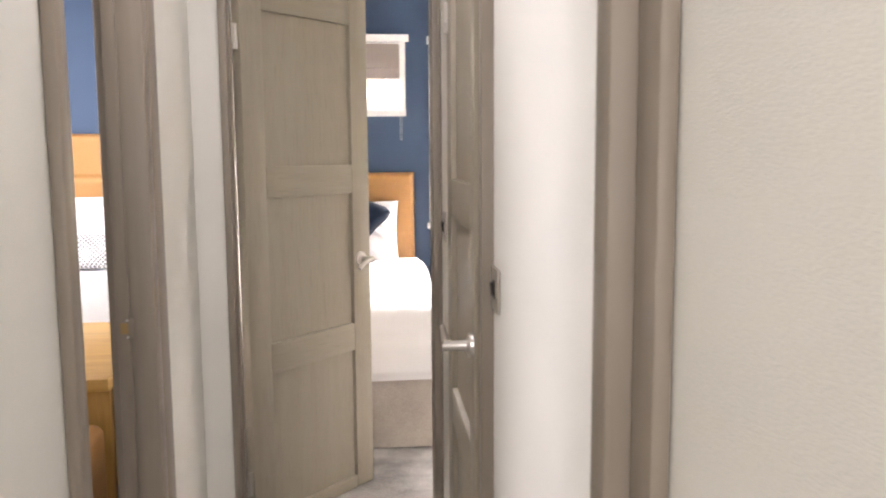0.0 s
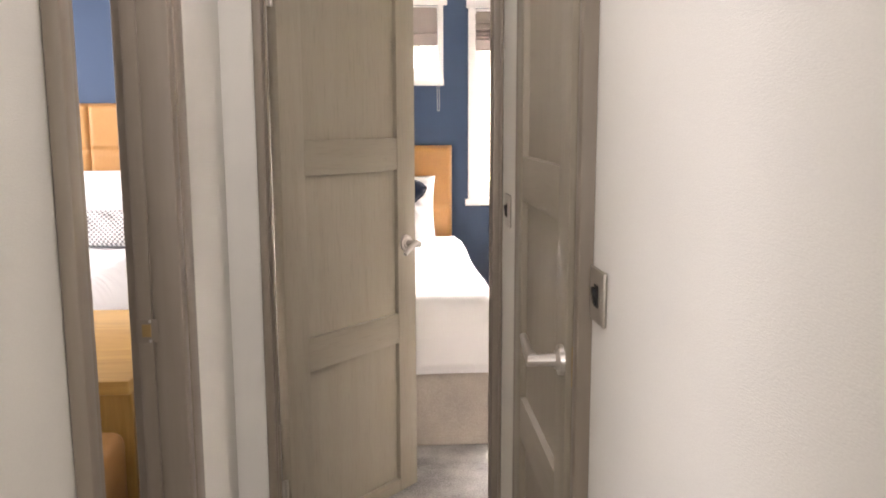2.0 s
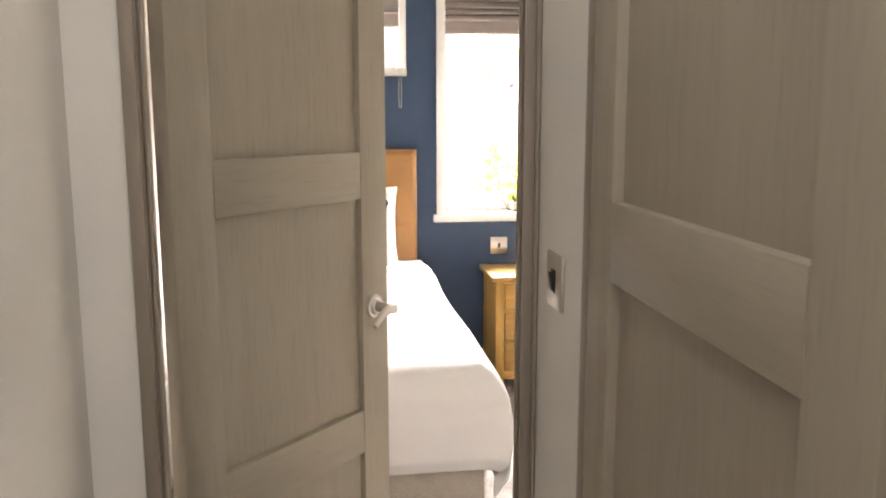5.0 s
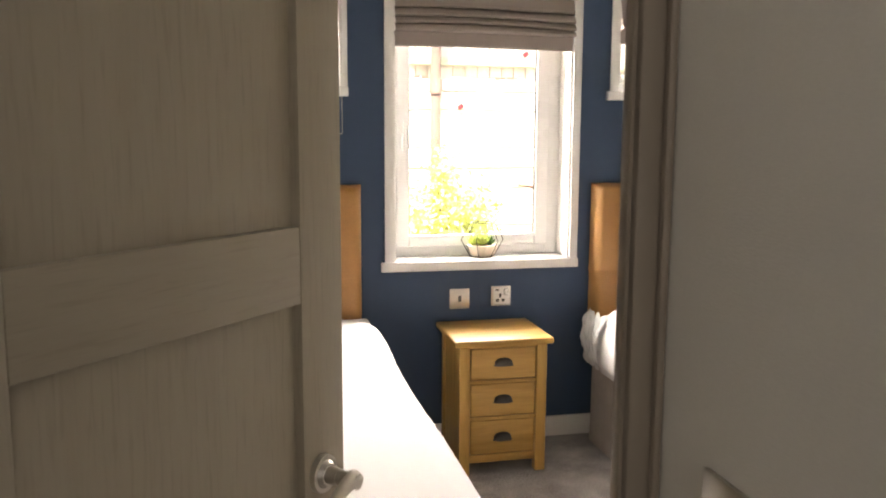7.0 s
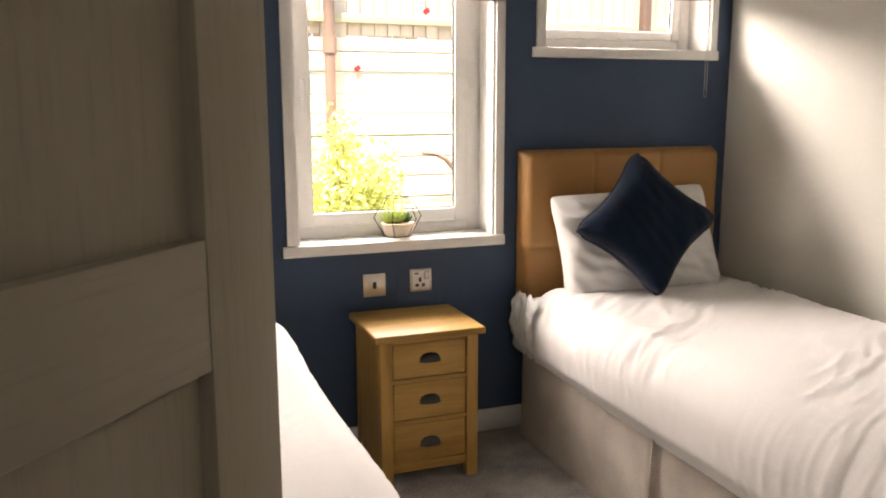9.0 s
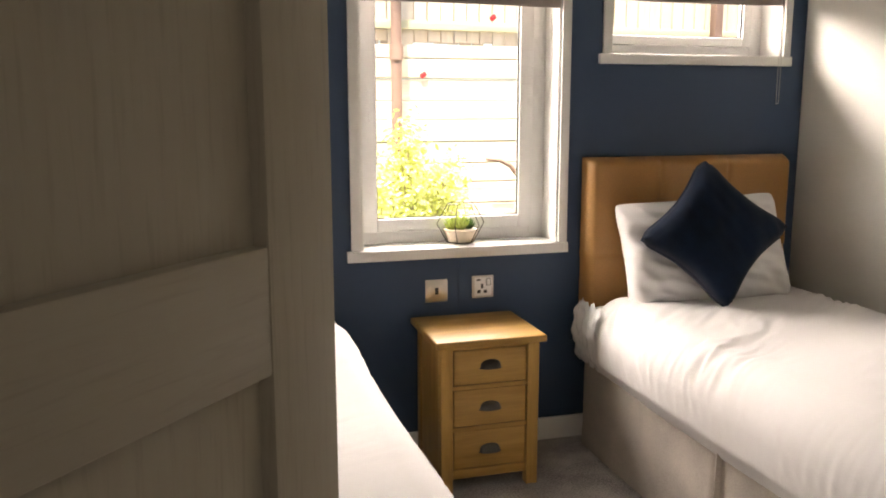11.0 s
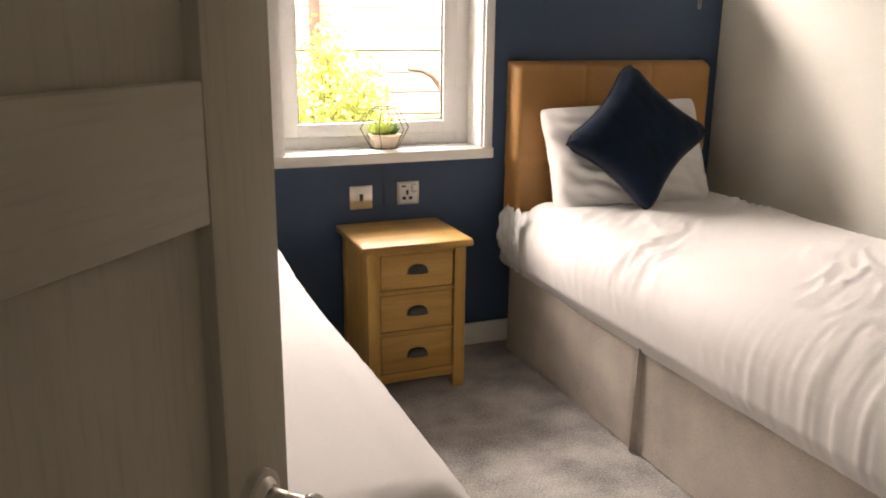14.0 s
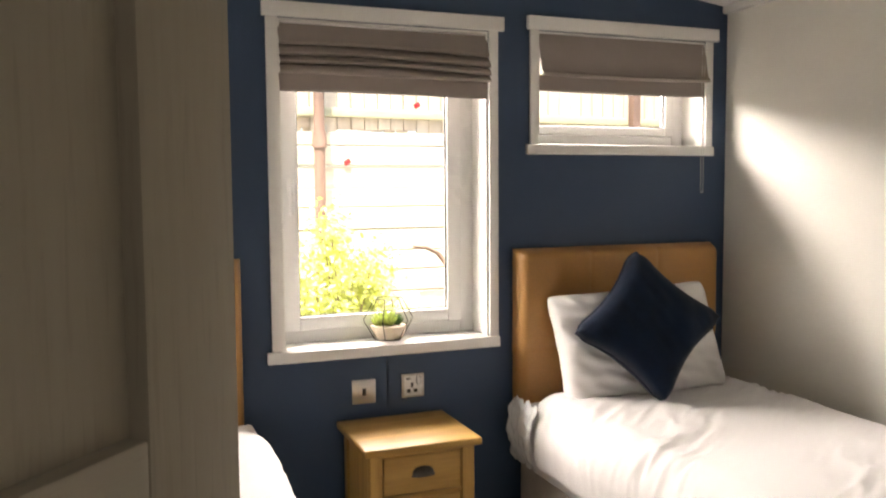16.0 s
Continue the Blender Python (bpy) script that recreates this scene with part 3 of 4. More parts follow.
def duvet(name, label, x0, x1, y0, y1, top, hang, crease, seed, soft=0.085, pucker=0.0):
    """A cover over the mattress: rounded over its edges, soft bulges, creases and puckers, its head end turned under."""
    ob = thing(name, label, "duvet")
    cx, half, r = (x0 + x1) / 2, (x1 - x0) / 2, soft
    long_, reach = y1 - y0, hang
    sl = half - r + r * math.pi / 2 + reach

    def place(u, v):
        s = (u * 2 - 1) * sl
        t = v * (long_ - r + r * math.pi / 2 + reach * 0.9)
        x, dz = over(s, half, r, reach)
        yy, dy = over(t, long_, r, reach)
        z = top - max(dz, dy) - 0.25 * min(dz, dy)
        y = y1 - yy
        side = 1 if s > 0 else -1
        # soft fullness over the whole cover, long creases across it, puckers along its edges
        edge = max(0.0, min(1.0, (max(dz, dy) - 0.02) / 0.12))
        run = t if dz > dy else s
        deep_s = 0.25 * noise.noise(Vector((run * 3, seed, 1.0)))
        swell = 0.014 * noise.noise(Vector((s * 2.2 + seed, t * 2.0, seed)))
        bend = s * 2.4 + 0.6 * noise.noise(Vector((s * 2, t * 2, seed + 5)))
        area = max(0.0, noise.noise(Vector((s * 2.7 + 9, t * 2.3, seed + 2))) + 0.38)
        long_crease = 0.35 * noise.noise(Vector((s * 2.2, t * 9 + bend * 3, seed))) + 0.22 - abs(noise.noise(Vector((s * 5 + 3, t * 21 + bend * 5, seed)))) + 0.3 * noise.noise(Vector((s * 9, t * 44 + bend * 9, seed)))
        swell += crease * 2.0 * area * long_crease * (1 - 0.8 * edge)
        gather = max(0.0, min(1.0, (t - long_ * 0.62) / 0.5))
        fold = noise.noise(Vector((run * 17 + seed, 0.7, edge * 0.7))) + 0.5 * noise.noise(Vector((run * 36, seed, edge)))
        fine = noise.noise(Vector((run * 38 + 4 * deep_s, seed + 3, edge * 0.5))) + 0.4 * noise.noise(Vector((run * 75, seed, edge)))
        swell += crease * (0.01 + 0.06 * gather) * edge * fold + pucker * (0.12 + gather) * edge * fine
        near_edge = max(0.0, 1 - abs(abs(s) - half) / 0.22)
        swell += pucker * 0.9 * (0.06 + gather) * near_edge * noise.noise(Vector((s * 3 + seed, t * 58 + s * 4 + 6 * deep_s, 2.0)))
        # the side bellies out and its hem turns in under itself
        deep = max(0.0, max(dz, dy) / (r + reach))
        out = 0.016 * edge * math.sin(min(1.0, deep) * math.pi) - 0.028 * max(0.0, deep - 0.8) / 0.2
        wx, wy = max(0.0, min(1.0, dz / 0.09)), max(0.0, min(1.0, dy / 0.09))
        nx = side * wx * wx * (3 - 2 * wx) * (out + swell)
        ny = -wy * wy * (3 - 2 * wy) * (out + swell)
        ragged = 0.004 * noise.noise(Vector((run * 5, seed, 8))) * (edge > 0.9)
        taper = min(1.0, t / 0.05)
        return (cx + x + nx, y + ny, z + swell * (0.2 + 0.8 * (1 - edge)) * taper + ragged)
    bm = grid_mesh(140, 250, place)
    bmesh.ops.remove_doubles(bm, verts=bm.verts, dist=1e-4)
    part("cover", bm, COTTON, ob, smooth=80)
    return ob


def headboard(ob, x0, x1, y, z0, z1, cols, rows_, mat, dent=0.007):
    """A padded leather board: soft square panels with stitched seams pulled in."""
    w, h = x1 - x0, z1 - z0

    def place(u, v):
        ex = min(u, 1 - u) * w
        ez = (1 - v) * h
        edge = min(1.0, ex / 0.03) * min(1.0, ez / 0.03)
        round_ = math.sqrt(max(0.0, 1 - (1 - edge) ** 2))
        seam = 1.0
        for k in range(1, cols):
            seam = min(seam, abs(u - k / cols) * w / 0.022)
        for k in range(1, rows_):
            seam = min(seam, abs(v - k / rows_) * h / 0.030)
        seam = min(1.0, seam)
        pull = dent * (1 - seam) ** 2
        wr = 0.003 * noise.noise(Vector((u * 9, v * 9, x0)))
        return (x0 + w * u, y - 0.075 * round_ + pull - wr, z0 + h * v)
    bm = grid_mesh(151, 91, place)
    part("headboard", bm, mat, ob, "padded tan leather headboard with stitched panels", smooth=60)
    part("headboard_back", boxed(x0 + 0.004, x1 - 0.004, y - 0.012, y + 0.0, z0, z1 - 0.004, bevel=0.004), mat, ob)


def divan(name, label, x0, x1, y0, y1, seam_y, hx0, hx1):
    """A divan bed: a fabric-covered base in two halves, a mattress, a padded headboard."""
    ob = thing(name, label, "bed", group="single beds")
    for a, b in ((y0, seam_y - 0.004), (seam_y + 0.004, y1)):
        def place(u, v, a=a, b=b):
            # a soft skirt round three sides of one half
            per = u * ((b - a) * 2 + (x1 - x0))
            if per < b - a:
                q, nrm = Vector((x0, b - per, 0)), Vector((-1, 0, 0))
            elif per < b - a + x1 - x0:
                q, nrm = Vector((x0 + per - (b - a), a, 0)), Vector((0, -1, 0))
            else:
                q, nrm = Vector((x1, a + per - (b - a) - (x1 - x0), 0)), Vector((1, 0, 0))
            z = 0.004 + 0.345 * v
            q += nrm * (0.006 * (1 - v) + 0.004 * noise.noise(Vector((per * 3, v * 1.5, x0 + a))))
            q.z = z
            return q
        part("base", grid_mesh(90, 14, place), SUEDE, ob, "stone suede-covered bed base", smooth=60)
        part("base_core", boxed(x0 + 0.006, x1 - 0.006, a + 0.006, b - 0.002, 0.01, 0.346), SUEDE, ob)
    lip = grid_mesh(3, 12, lambda u, v: (x0 - 0.004 - 0.022 * math.sin(u * math.pi) * (1 - 0.45 * v), seam_y - 0.010 + 0.03 * u * u, 0.005 + 0.335 * v))
    part("pleat", lip, SUEDE, ob, "kick pleat in the bed skirt", smooth=60)
    part("mattress", boxed(x0 + 0.004, x1 - 0.004, y0 + 0.01, y1, 0.350, 0.565, bevel=0.04, segments=4), COTTON, ob, "white mattress")
    headboard(ob, hx0, hx1, WALL_Y - 0.016, 0.38, 1.122, 3, 2, LEATHER)
    return ob


divan("single_bed", "single divan bed with tan leather headboard and smooth white cover", -0.285, 0.600, 3.86, 5.64, 4.75, -0.285, 0.586)
divan("single_bed", "single divan bed with tan leather headboard and rumpled white duvet", 1.575, 2.470, 3.86, 5.64, 4.75, 1.578, 2.475)
duvet("duvet", "smooth white cotton duvet on the single bed, tightly made", -0.306, 0.640, 3.80, 5.53, 0.598, 0.228, 0.005, 2.3)
duvet("duvet", "rumpled white cotton duvet with puckered edge on the single bed", 1.550, 2.500, 3.80, 5.53, 0.612, 0.17, 0.013, 7.1, 0.12, 0.0042)

sheet = thing("mattress_protector", "crinkled clear plastic wrap at the mattress corner", "plastic wrap")
part("wrap", grid_mesh(26, 26, lambda u, v: (1.548 - 0.026 * math.sin(u * math.pi) - 0.009 * noise.noise(Vector((u * 7, v * 7, 1))), 5.47 + 0.18 * v + 0.012 * noise.noise(Vector((u * 6, v * 5, 4))), 0.355 + 0.235 * u + 0.02 * noise.noise(Vector((u * 3, v * 9, 9))))), BAG, sheet, smooth=60)
sheet2 = thing("bed_sheet", "white sheet edge at the head of the bed", "sheet")
part("cloth", boxed(-0.28, 0.605, 5.45, 5.66, 0.556, 0.585, bevel=0.013, segments=3), COTTON, sheet2)


def pillow(name, label, category, wide, high, thick, m, mat, pinch, seed, piping=None, sag=0.0, knob=0.0, rumple=1.0, neck=0.0):
    """A stuffed square: full in the middle, thin at the seam, its corners drawn out."""
    ob = thing(name, label, category, m)

    def outline(u, v):
        blunt = 1 - knob * (u * v) ** 8
        nu, nv = (1 - neck * math.exp(-((abs(k) - 0.80) / 0.09) ** 2) for k in (u, v))
        x = u * (1 - pinch * (1 - v * v) * abs(u) ** 1.5) * blunt * nv
        y = v * (1 - pinch * (1 - u * u) * abs(v) ** 1.5) * blunt * nu
        return x * wide / 2, y * high / 2

    def face(side):
        def place(a, b):
            u, v = 2 * a - 1, 2 * b - 1
            x, y = outline(u, v)
            full = ((1 - u ** 4) * (1 - v ** 4)) ** 0.45
            full *= 1 - 0.12 * (abs(u * v)) ** 1.2
            wr = 0.018 * noise.noise(Vector((x * 8 + seed, y * 8, side))) + 0.014 * noise.noise(Vector(((x + y) * 16, (x - y) * 5, seed))) + 0.009 * noise.noise(Vector((x * 6, y * 34 + x * 8, seed)))
            rim = 1 - max(abs(u), abs(v)) ** 6
            t = side * thick / 2 * full + wr * rim * side * rumple
            return (x, t - sag * v * v * 0.5, y)
        return place
    bm = grid_mesh(61, 61, face(-1))
    back = grid_mesh(61, 61, face(1))
    me = bpy.data.meshes.new("back")
    back.to_mesh(me), back.free()
    bm.from_mesh(me)
    bmesh.ops.remove_doubles(bm, verts=bm.verts, dist=3e-4)
    part("cover", bm, mat, ob, smooth=80)
    if piping:
        ring = []
        for k in range(40):
            ring.append(outline(-1 + k / 20, -1))
        for k in range(40):
            ring.append(outline(1, -1 + k / 20))
        for k in range(40):
            ring.append(outline(1 - k / 20, 1))
        for k in range(40):
            ring.append(outline(-1, 1 - k / 20))
        part("piping", tube(bmesh.new(), [(x, -sag * (2 * y / high) ** 2 * 0.5, y) for x, y in ring], 0.0046, 8, True), piping, ob, "navy piped edge", smooth=80)
    return ob


pillow("pillow", "plump white cotton pillow propped against the headboard", "pillow", 0.70, 0.43, 0.17, pose(0.130, 5.525, 0.748, -20, 0, 0), COTTON, 0.05, 1.0, None, 0.0, 0.0, 1.4)
pillow("pillow", "plump white cotton pillow propped against the headboard", "pillow", 0.68, 0.42, 0.17, pose(1.995, 5.52, 0.775, -20, 0, -4) @ pose(0, 0, 0, 0, -3, 0), COTTON, 0.06, 5.0, None, 0.0, 0.05, 1.4)
pillow("cushion", "navy velvet scatter cushion with piped edge, set on one corner", "cushion", 0.515, 0.515, 0.18, pose(0.126, 5.385, 0.842, -20, 0, -4) @ pose(0, 0, 0, 0, 34, 0), VELVET, 0.25, 2.0, NAVY_CORD, 0.0, 0.25, 0.3, 0.05)
pillow("cushion", "navy velvet scatter cushion with piped edge, set on one corner", "cushion", 0.452, 0.452, 0.17, pose(1.945, 5.385, 0.862, -20, 0, -12) @ pose(0, 0, 0, 0, 41, 0), VELVET, 0.24, 6.0, NAVY_CORD, 0.0, 0.25, 0.3, 0.04)

# ---- bedside cabinet ----
cab = thing("bedside_cabinet", "golden oak bedside cabinet with three cup-handled drawers", "bedside cabinet")
part("top", boxed(0.898, 1.292, 5.352, 5.712, 0.520, 0.545, bevel=0.006, segments=3), OAK_X, cab)
for x in (0.920, 1.230):
    for y in (5.372, 5.655):
        part("leg", boxed(x, x + 0.042, y, y + 0.042, 0, 0.5195, bevel=0.003), OAK, cab)
for x in (0.926, 1.254):
    part("side", boxed(x, x + 0.012, 5.4145, 5.6545, 0.05, 0.5190), OAK, cab)
part("back", boxed(0.9625, 1.2295, 5.675, 5.685, 0.05, 0.5190), OAK, cab)
part("apron", boxed(0.9625, 1.2295, 5.377, 5.395, 0.048, 0.080, bevel=0.002), OAK_X, cab)
for z in (0.220, 0.367):
    part("rail", boxed(0.9625, 1.2295, 5.377, 5.395, z, z + 0.014), OAK_X, cab)
part("rail", boxed(0.9625, 1.2295, 5.377, 5.395, 0.507, 0.5190), OAK_X, cab)
for z in (0.083, 0.236, 0.383):
    dr = part("drawer", boxed(0.966, 1.226, 5.379, 5.60, z, z + (0.134 if z < 0.1 else (0.128 if z < 0.3 else 0.121)), bevel=0.0025), OAK_X, cab)
    zc = z + 0.066
    cup = grid_mesh(21, 9, lambda u, v: (1.096 + 0.036 * math.cos(math.pi * (1 - u)) * (1 - 0.0 * v), 5.3785 - 0.022 * math.sin(v * math.pi / 2) * math.sin(math.pi * u) ** 0.5, zc - 0.011 + 0.030 * math.cos(v * math.pi / 2) * math.sin(math.pi * u) ** 0.6))
    hd = part("cup_handle", cup, PEWTER, dr, "dark pewter cup handle", smooth=70)
    part("handle_plate", boxed(1.056, 1.136, 5.3765, 5.3788, zc - 0.014, zc - 0.009, bevel=0.0006), PEWTER, dr)

# ---- sockets ----
s1 = light_switch("cable_outlet", "brushed steel outlet plate with a dark slot on the blue wall", pose(1.003, WALL_Y - 0.0005, 0.635), STEEL, "wall outlet")
part("insert", boxed(-0.022, 0.022, -0.0075, -0.0055, -0.022, 0.022, bevel=0.001), STEEL, s1)
part("slot", boxed(-0.007, 0.007, -0.0085, -0.007, -0.013, 0.013, bevel=0.0006), BLACK, s1, "dark outlet slot")
s2 = light_switch("power_socket", "white and steel single power socket with switch", pose(1.185, WALL_Y - 0.0005, 0.641), STEEL, "power socket")
part("insert", boxed(-0.034, 0.034, -0.0078, -0.0055, -0.036, 0.036, bevel=0.001), SWITCH_WHITE, s2, "white plastic insert")
for b in ((-0.0045, 0.0045, -0.006, 0.012), (-0.019, -0.006, -0.024, -0.012), (0.006, 0.019, -0.024, -0.012)):
    part("pin_hole", boxed(b[0] - 0.004, b[1] - 0.004, -0.0088, -0.0075, b[2], b[3]), BLACK, s2, "dark pin hole")
part("rocker", boxed(0.014, 0.028, -0.0115, -0.0075, 0.006, 0.030, bevel=0.001), SWITCH_WHITE, s2)
part("rocker_surround", boxed(0.012, 0.030, -0.0086, -0.0076, 0.004, 0.032), BLACK, s2)
part("usb_port", boxed(-0.026, -0.010, -0.0088, -0.0075, 0.024, 0.030), BLACK, s2, "small dark port")

# ---- plant on the sill ----
pl = thing("terrarium", "geometric wire terrarium with succulents in a cream pot on the sill", "terrarium", pose(1.12, 5.805, 0.803))
pot = bmesh.new()
bmesh.ops.create_cone(pot, cap_ends=True, segments=6, radius1=0.050, radius2=0.071, depth=0.050, matrix=Matrix.Translation((0, 0, 0.026)))
bmesh.ops.bevel(pot, geom=list(pot.edges), offset=0.002, segments=1, affect="EDGES")
part("pot", pot, POT, pl, "cream faceted pot")
ring0 = [Vector((0.053 * math.cos(k * math.pi / 3), 0.053 * math.sin(k * math.pi / 3), 0.002)) for k in range(6)]
ring1 = [Vector((0.094 * math.cos(k * math.pi / 3), 0.094 * math.sin(k * math.pi / 3), 0.074)) for k in range(6)]
ring2 = [Vector((0.052 * math.cos(k * math.pi / 3), 0.052 * math.sin(k * math.pi / 3), 0.148)) for k in range(6)]
wire = bmesh.new()
for k in range(6):
    j = (k + 1) % 6
    for a, b in ((ring0[k], ring0[j]), (ring2[k], ring2[j]), (ring0[k], ring1[k]), (ring1[k], ring2[k])):
        rod(wire, a, b, 0.0017, sides=6)
part("wire_frame", wire, WIRE, pl, "thin dark metal wire frame")
for n_, (px, py, s, mat) in enumerate(((-0.036, 0.0, 1.0, SUCCULENT), (0.0, -0.012, 1.15, SUCCULENT), (0.034, -0.004, 0.8, SUCCULENT_DARK), (0.012, 0.026, 1.0, SUCCULENT), (-0.016, 0.024, 0.9, SUCCULENT_DARK))):
    bm = bmesh.new()
    for k in range(26):
        ang, lean = k * 2.4, 0.25 + 0.9 * (k / 26)
        d = Vector((math.cos(ang) * math.sin(lean), math.sin(ang) * math.sin(lean), math.cos(lean)))
        root = Vector((px, py, 0.048))
        ln = s * (0.054 - 0.018 * k / 26)
        tube(bm, [root + d * ln * q + Vector((0, 0, 0.006 * q * q)) for q in (0, 0.35, 0.7, 1.0)], lambda q: s * (0.0028 + 0.005 * math.sin(q * 2.6)) * (1.05 - q), 6)
    part("succulent", bm, mat, pl, "small green succulent", smooth=60)

# ---- front bedroom seen through the doorway ----
big = thing("double_bed", "double bed with tall buttoned tan leather headboard and white bedding", "bed")
headboard(big, -2.45, -1.02, WALL_Y - 0.016, 0.30, 1.372, 6, 4, LEATHER, 0.022)
part("base", boxed(-2.40, -1.06, 3.72, 5.62, 0.01, 0.32, bevel=0.01), SUEDE, big)
part("mattress", boxed(-2.40, -1.06, 3.72, 5.64, 0.325, 0.56, bevel=0.04, segments=3), COTTON, big)
duvet("duvet", "white cotton duvet on the double bed", -2.43, -1.03, 3.66, 5.35, 0.60, 0.20, 0.008, 4.4)
pillow("pillow", "large white pillow against the buttoned headboard", "pillow", 0.66, 0.42, 0.16, pose(-1.42, 5.50, 0.80, -14, 0, 0), COTTON, 0.05, 3.0)
pillow("pillow", "large white pillow against the buttoned headboard", "pillow", 0.66, 0.42, 0.16, pose(-2.08, 5.50, 0.80, -14, 0, 0), COTTON, 0.05, 8.0)
pillow("bolster_cushion", "long grey checked bolster cushion across the bed", "cushion", 1.0, 0.20, 0.12, pose(-1.62, 5.28, 0.70, -20, 0, 0), CHECK, 0.02, 9.0)
chest = thing("chest_of_drawers", "low golden oak chest beside the double bed", "chest")
part("top", boxed(-0.87, -0.436, 2.80, 3.62, 0.585, 0.622, bevel=0.005), OAK_X, chest)
part("side_panel", boxed(-0.85, -0.44, 2.825, 2.845, 0.0, 0.5845, bevel=0.002), OAK, chest)
part("side_panel", boxed(-0.85, -0.44, 3.575, 3.595, 0.0, 0.5845, bevel=0.002), OAK, chest)
part("front_panel", boxed(-0.85, -0.83, 2.8455, 3.5745, 0.06, 0.5845), OAK, chest)
stool = thing("stool", "tan leather padded stool beside the oak chest", "stool")
part("seat", boxed(-0.90, -0.445, 2.37, 2.79, 0.26, 0.502, bevel=0.03, segments=5), LEATHER, stool)
for x in (-0.82, -0.53):
    for y in (2.38, 2.67):
        part("leg", boxed(x, x + 0.03, y, y + 0.03, 0, 0.262, bevel=0.004), OAK, stool)

# ---- garden ----
structure("ground", boxed(-60, 60, 5.92, 120, -0.6, -0.45), GRASS, "rough garden ground behind the lodge", "ground")
bankwall = thing("retaining_wall", "pale weathered timber sleeper retaining wall in sunlight", "retaining wall")
z = -0.45
rng = random.Random(4)
while z < 1.65:
    h = rng.choice((0.125, 0.118, 0.14, 0.16))
    x = -7.0 - rng.random()
    while x < 9:
        w = 5.5
        part("sleeper", boxed(x, x + w - 0.006, 8.0 + rng.uniform(0, 0.012), 8.12, z, min(1.70, z + h - 0.008), bevel=0.004, segments=1), SLEEPER, bankwall)
        x += w
    z += h


def fence_panel(label, x0, x1, rail_z, low, tilt):
    """A run of upright slats on two rails, hung from its left end."""
    ob = thing("fence", label, "fence", pose(x0, 8.03, 0, 0, tilt, 0), "garden fence panels")
    for z in (rail_z, rail_z + 0.66):
        part("rail", boxed(0, x1 - x0, 0, 0.045, z - 0.028, z + 0.028, bevel=0.004), RAIL_WOOD, ob, "mossy yellow-green fence rail")
    first = part("slat", boxed(0, 0.080, 0.05, 0.066, low, 2.80, bevel=0.003, segments=1), FENCE_WOOD, ob)
    for k in range(1, int((x1 - x0) / 0.088)):
        o = first.copy()
        scene.collection.objects.link(o)
        o.parent = ob
        o.location = (k * 0.088 + rng.uniform(-0.004, 0.004), rng.uniform(0, 0.006), rng.uniform(-0.014, 0.014))
        b = o.copy()
        scene.collection.objects.link(b)
        b.parent = ob
        b.location = (k * 0.088 - 0.044, 0.024, rng.uniform(-0.014, 0.014))
    return ob


fence_panel("pale wooden slatted fence panel behind the sleeper wall, higher rail", -4.6, 0.78, 1.805, 1.40, -1.5)
fence_panel("pale wooden slatted fence panel above the sleeper wall", 0.80, 7.5, 1.83, 1.72, 0.35)
for x in (0.17, 3.65):
    post = thing("fence_post", "square brown timber fence post", "fence post", pose(x, 7.985, -0.45), "fence posts")
    part("post", boxed(-0.03, 0.03, -0.035, 0.035, 0, 3.25, bevel=0.006), POST, post)
pipe = thing("downpipe", "brown plastic pipe standing against the sleeper wall", "pipe")
part("pipe", rod(bmesh.new(), (1.36, 7.93, -0.45), (1.36, 7.93, 2.8), 0.033, sides=20), POST, pipe)
part("collar", rod(bmesh.new(), (1.36, 7.93, 1.60), (1.36, 7.93, 1.695), 0.043, sides=20), POST, pipe)
for x, z in ((1.547, 1.515), (2.011, 1.878)):
    tag = thing("red_tag", "small red plastic tag on the fence", "tag", pose(x, 7.985, z, 0, -35, 0))
    part("plate", boxed(-0.022, 0.022, 0, 0.006, -0.016, 0.016, bevel=0.002), RED, tag)


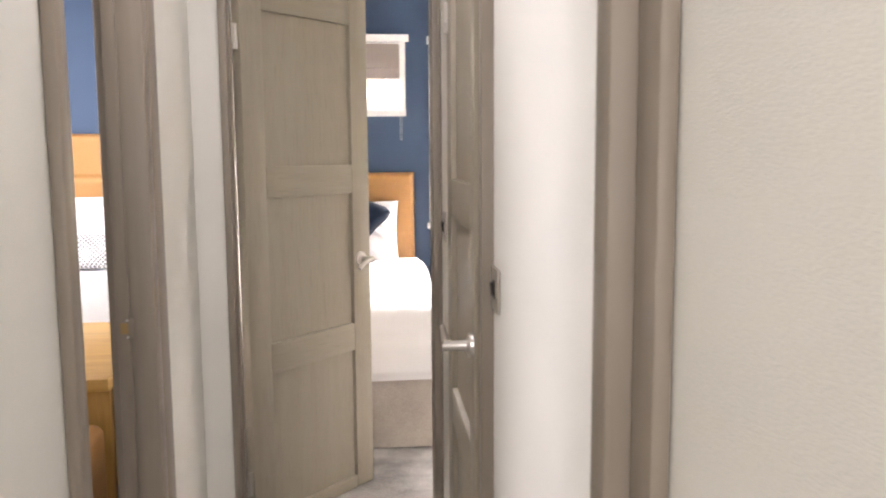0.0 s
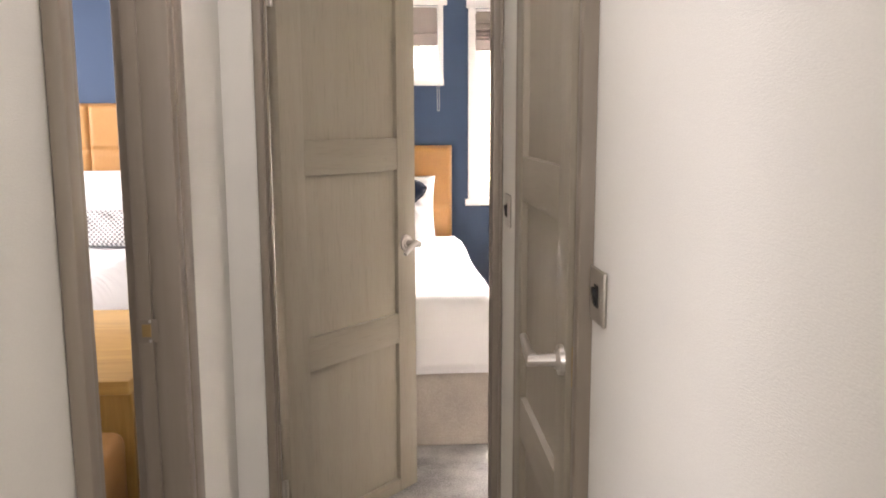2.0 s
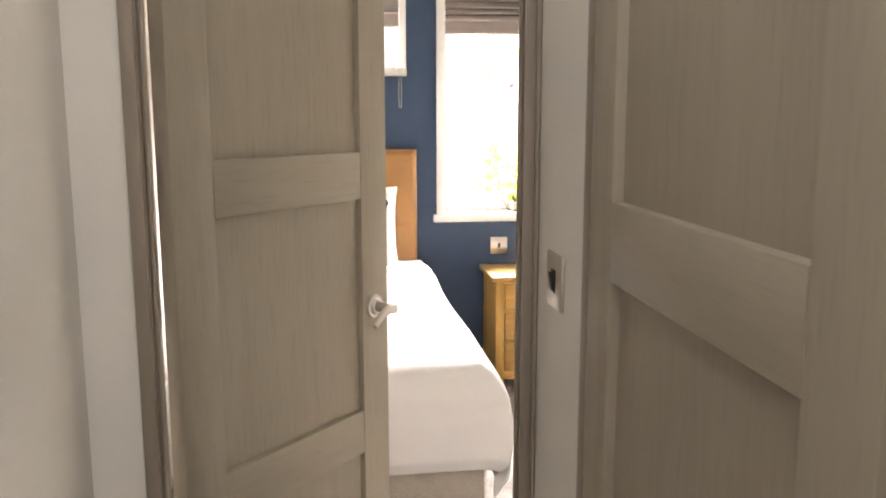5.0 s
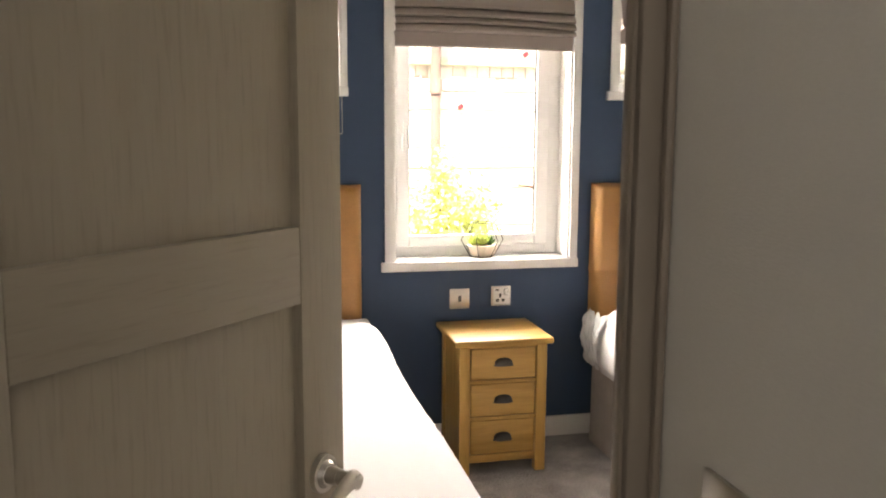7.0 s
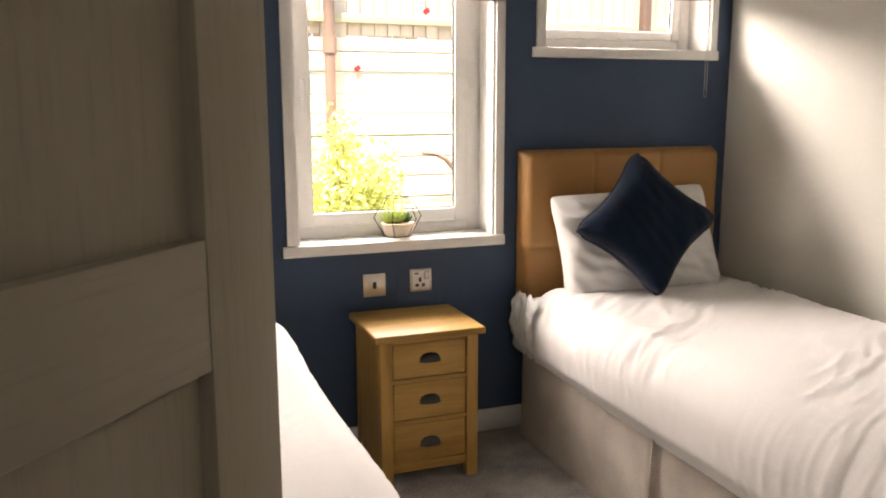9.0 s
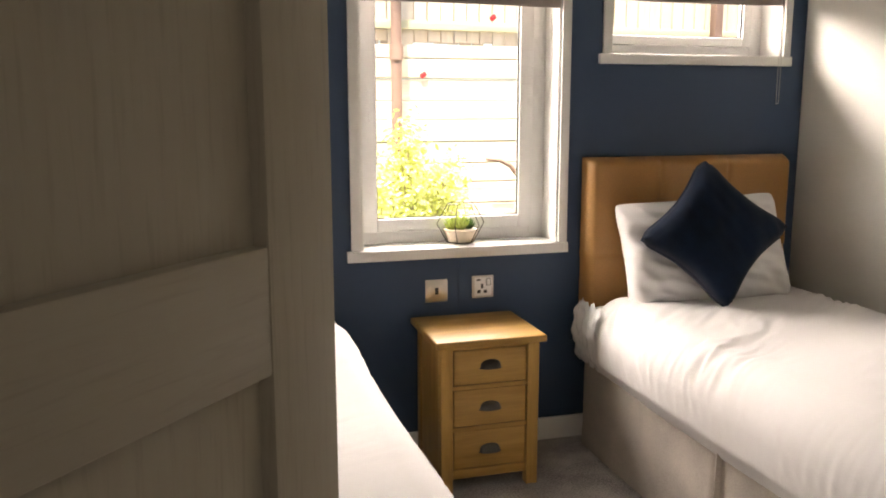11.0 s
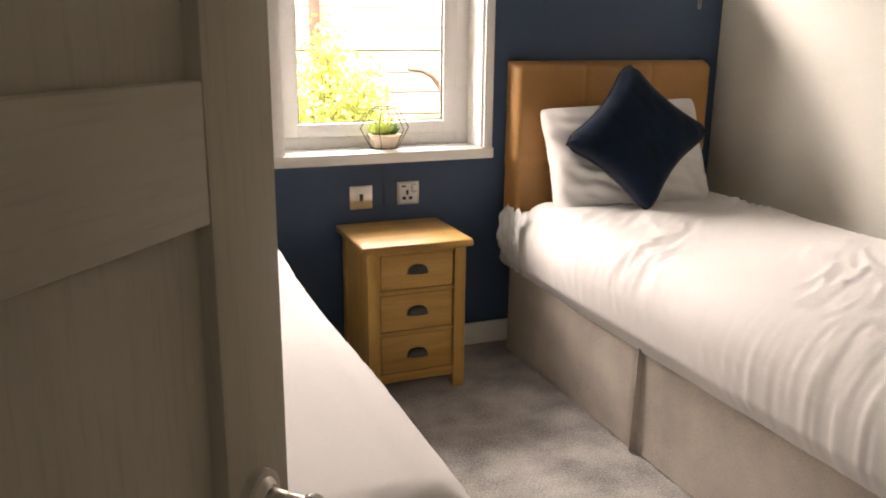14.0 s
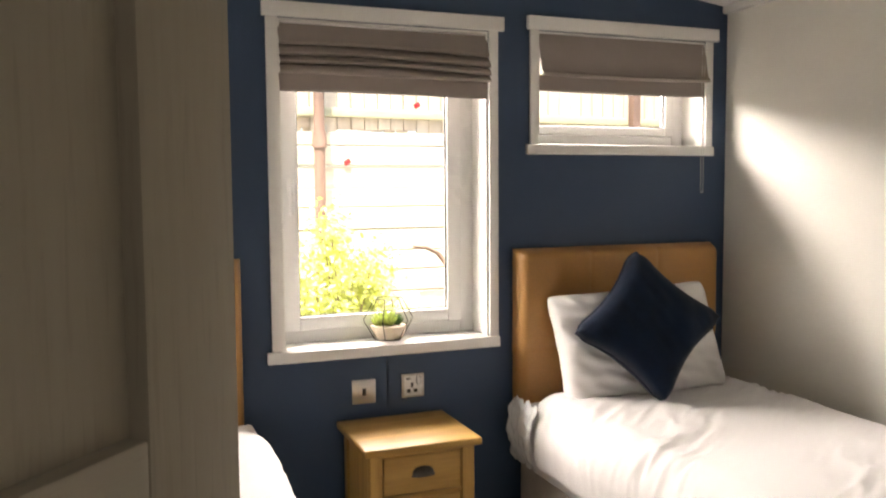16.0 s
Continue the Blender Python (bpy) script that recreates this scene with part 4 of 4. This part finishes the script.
def shrub(name, label, x, y, z0, high, wide, leaves, seed):
    """A leafy shrub: stems that fan out and many small folded leaves in loose clumps."""
    r = random.Random(seed)
    ob = thing(name, label, "shrub")
    stems, tips = bmesh.new(), []
    for k in range(26):
        a, lean = r.random() * math.tau, r.uniform(0.05, 0.6)
        top = Vector((x + math.cos(a) * lean * wide, y + math.sin(a) * lean * wide * 0.5, z0 + high * r.uniform(0.55, 1.0) * (1.05 - 0.5 * lean)))
        root = Vector((x + r.uniform(-0.1, 0.1), y + r.uniform(-0.05, 0.05), z0))
        pts = [root.lerp(top, q) + Vector((0.04 * math.sin(q * 5 + k), 0, 0)) for q in (0, 0.25, 0.5, 0.75, 1)]
        tube(stems, pts, lambda q: 0.009 * (1 - 0.8 * q), 5)
        tips.append(pts)
    part("stems", stems, POST, ob)
    verts, faces = [], []
    for k in range(leaves):
        pts = r.choice(tips)
        q = r.uniform(0.25, 1.0) * 3.999
        i = int(q)
        c = pts[i].lerp(pts[i + 1], q - i) + Vector((r.gauss(0, 0.06), r.gauss(0, 0.05), r.gauss(0, 0.05)))
        m = Matrix.LocRotScale(c, Euler((r.uniform(-1.2, 1.2), r.uniform(-1.2, 1.2), r.random() * 6.3)), Vector((1, 1, 1)) * r.uniform(0.011, 0.027))
        b = len(verts)
        verts += [m @ Vector(p) for p in ((-0.42, 0, 0.12), (0, -1, 0), (0.42, 0, 0.12), (0, 1, 0), (0, 0, -0.05))]
        faces += [(b, b + 1, b + 4), (b + 1, b + 2, b + 4), (b + 2, b + 3, b + 4), (b + 3, b, b + 4)]
    me = bpy.data.meshes.new("leaves")
    me.from_pydata(verts, [], faces)
    me.materials.append(LEAF)
    lv = new("leaves", me)
    lv.parent = ob
    tagged(lv, kind="stuff")
    return ob


shrub("shrub", "bright yellow-green leafy garden shrub outside the window", 1.30, 7.40, -0.45, 1.80, 0.75, 22000, 3)
shrub("shrub", "low bright green garden plants with pink flowers", 1.75, 7.35, -0.45, 1.05, 0.9, 3200, 8)
branch = thing("branch", "bare brown branch leaning on the sleeper wall", "branch")
part("limb", tube(bmesh.new(), [(1.93, 7.86, 0.985), (2.02, 7.87, 0.975), (2.10, 7.88, 0.94), (2.16, 7.88, 0.87), (2.19, 7.87, 0.76), (2.20, 7.86, 0.40), (2.19, 7.84, 0.0), (2.20, 7.80, -0.46)], lambda q: 0.010 + 0.022 * q, 8), POST, branch)
edging = thing("edging_fence", "low pale picket edging along the garden bed", "garden edging")
for k in range(22):
    part("picket", boxed(1.25 + k * 0.075, 1.25 + k * 0.075 + 0.05, 7.70, 7.715, -0.45, 0.66 + 0.012 * (k % 3), bevel=0.004, segments=1), FENCE_WOOD, edging)
part("rail", boxed(1.2, 2.95, 7.716, 7.73, 0.50, 0.54), FENCE_WOOD, edging)
fl = thing("flower", "small pink garden flower head", "flower")
bm = bmesh.new()
r_ = random.Random(5)
for k in range(40):
    bmesh.ops.create_icosphere(bm, subdivisions=1, radius=0.012, matrix=Matrix.Translation((1.62 + r_.gauss(0, 0.03), 7.0 + r_.gauss(0, 0.015), 0.62 + r_.gauss(0, 0.018))))
part("petals", bm, FLOWER, fl)
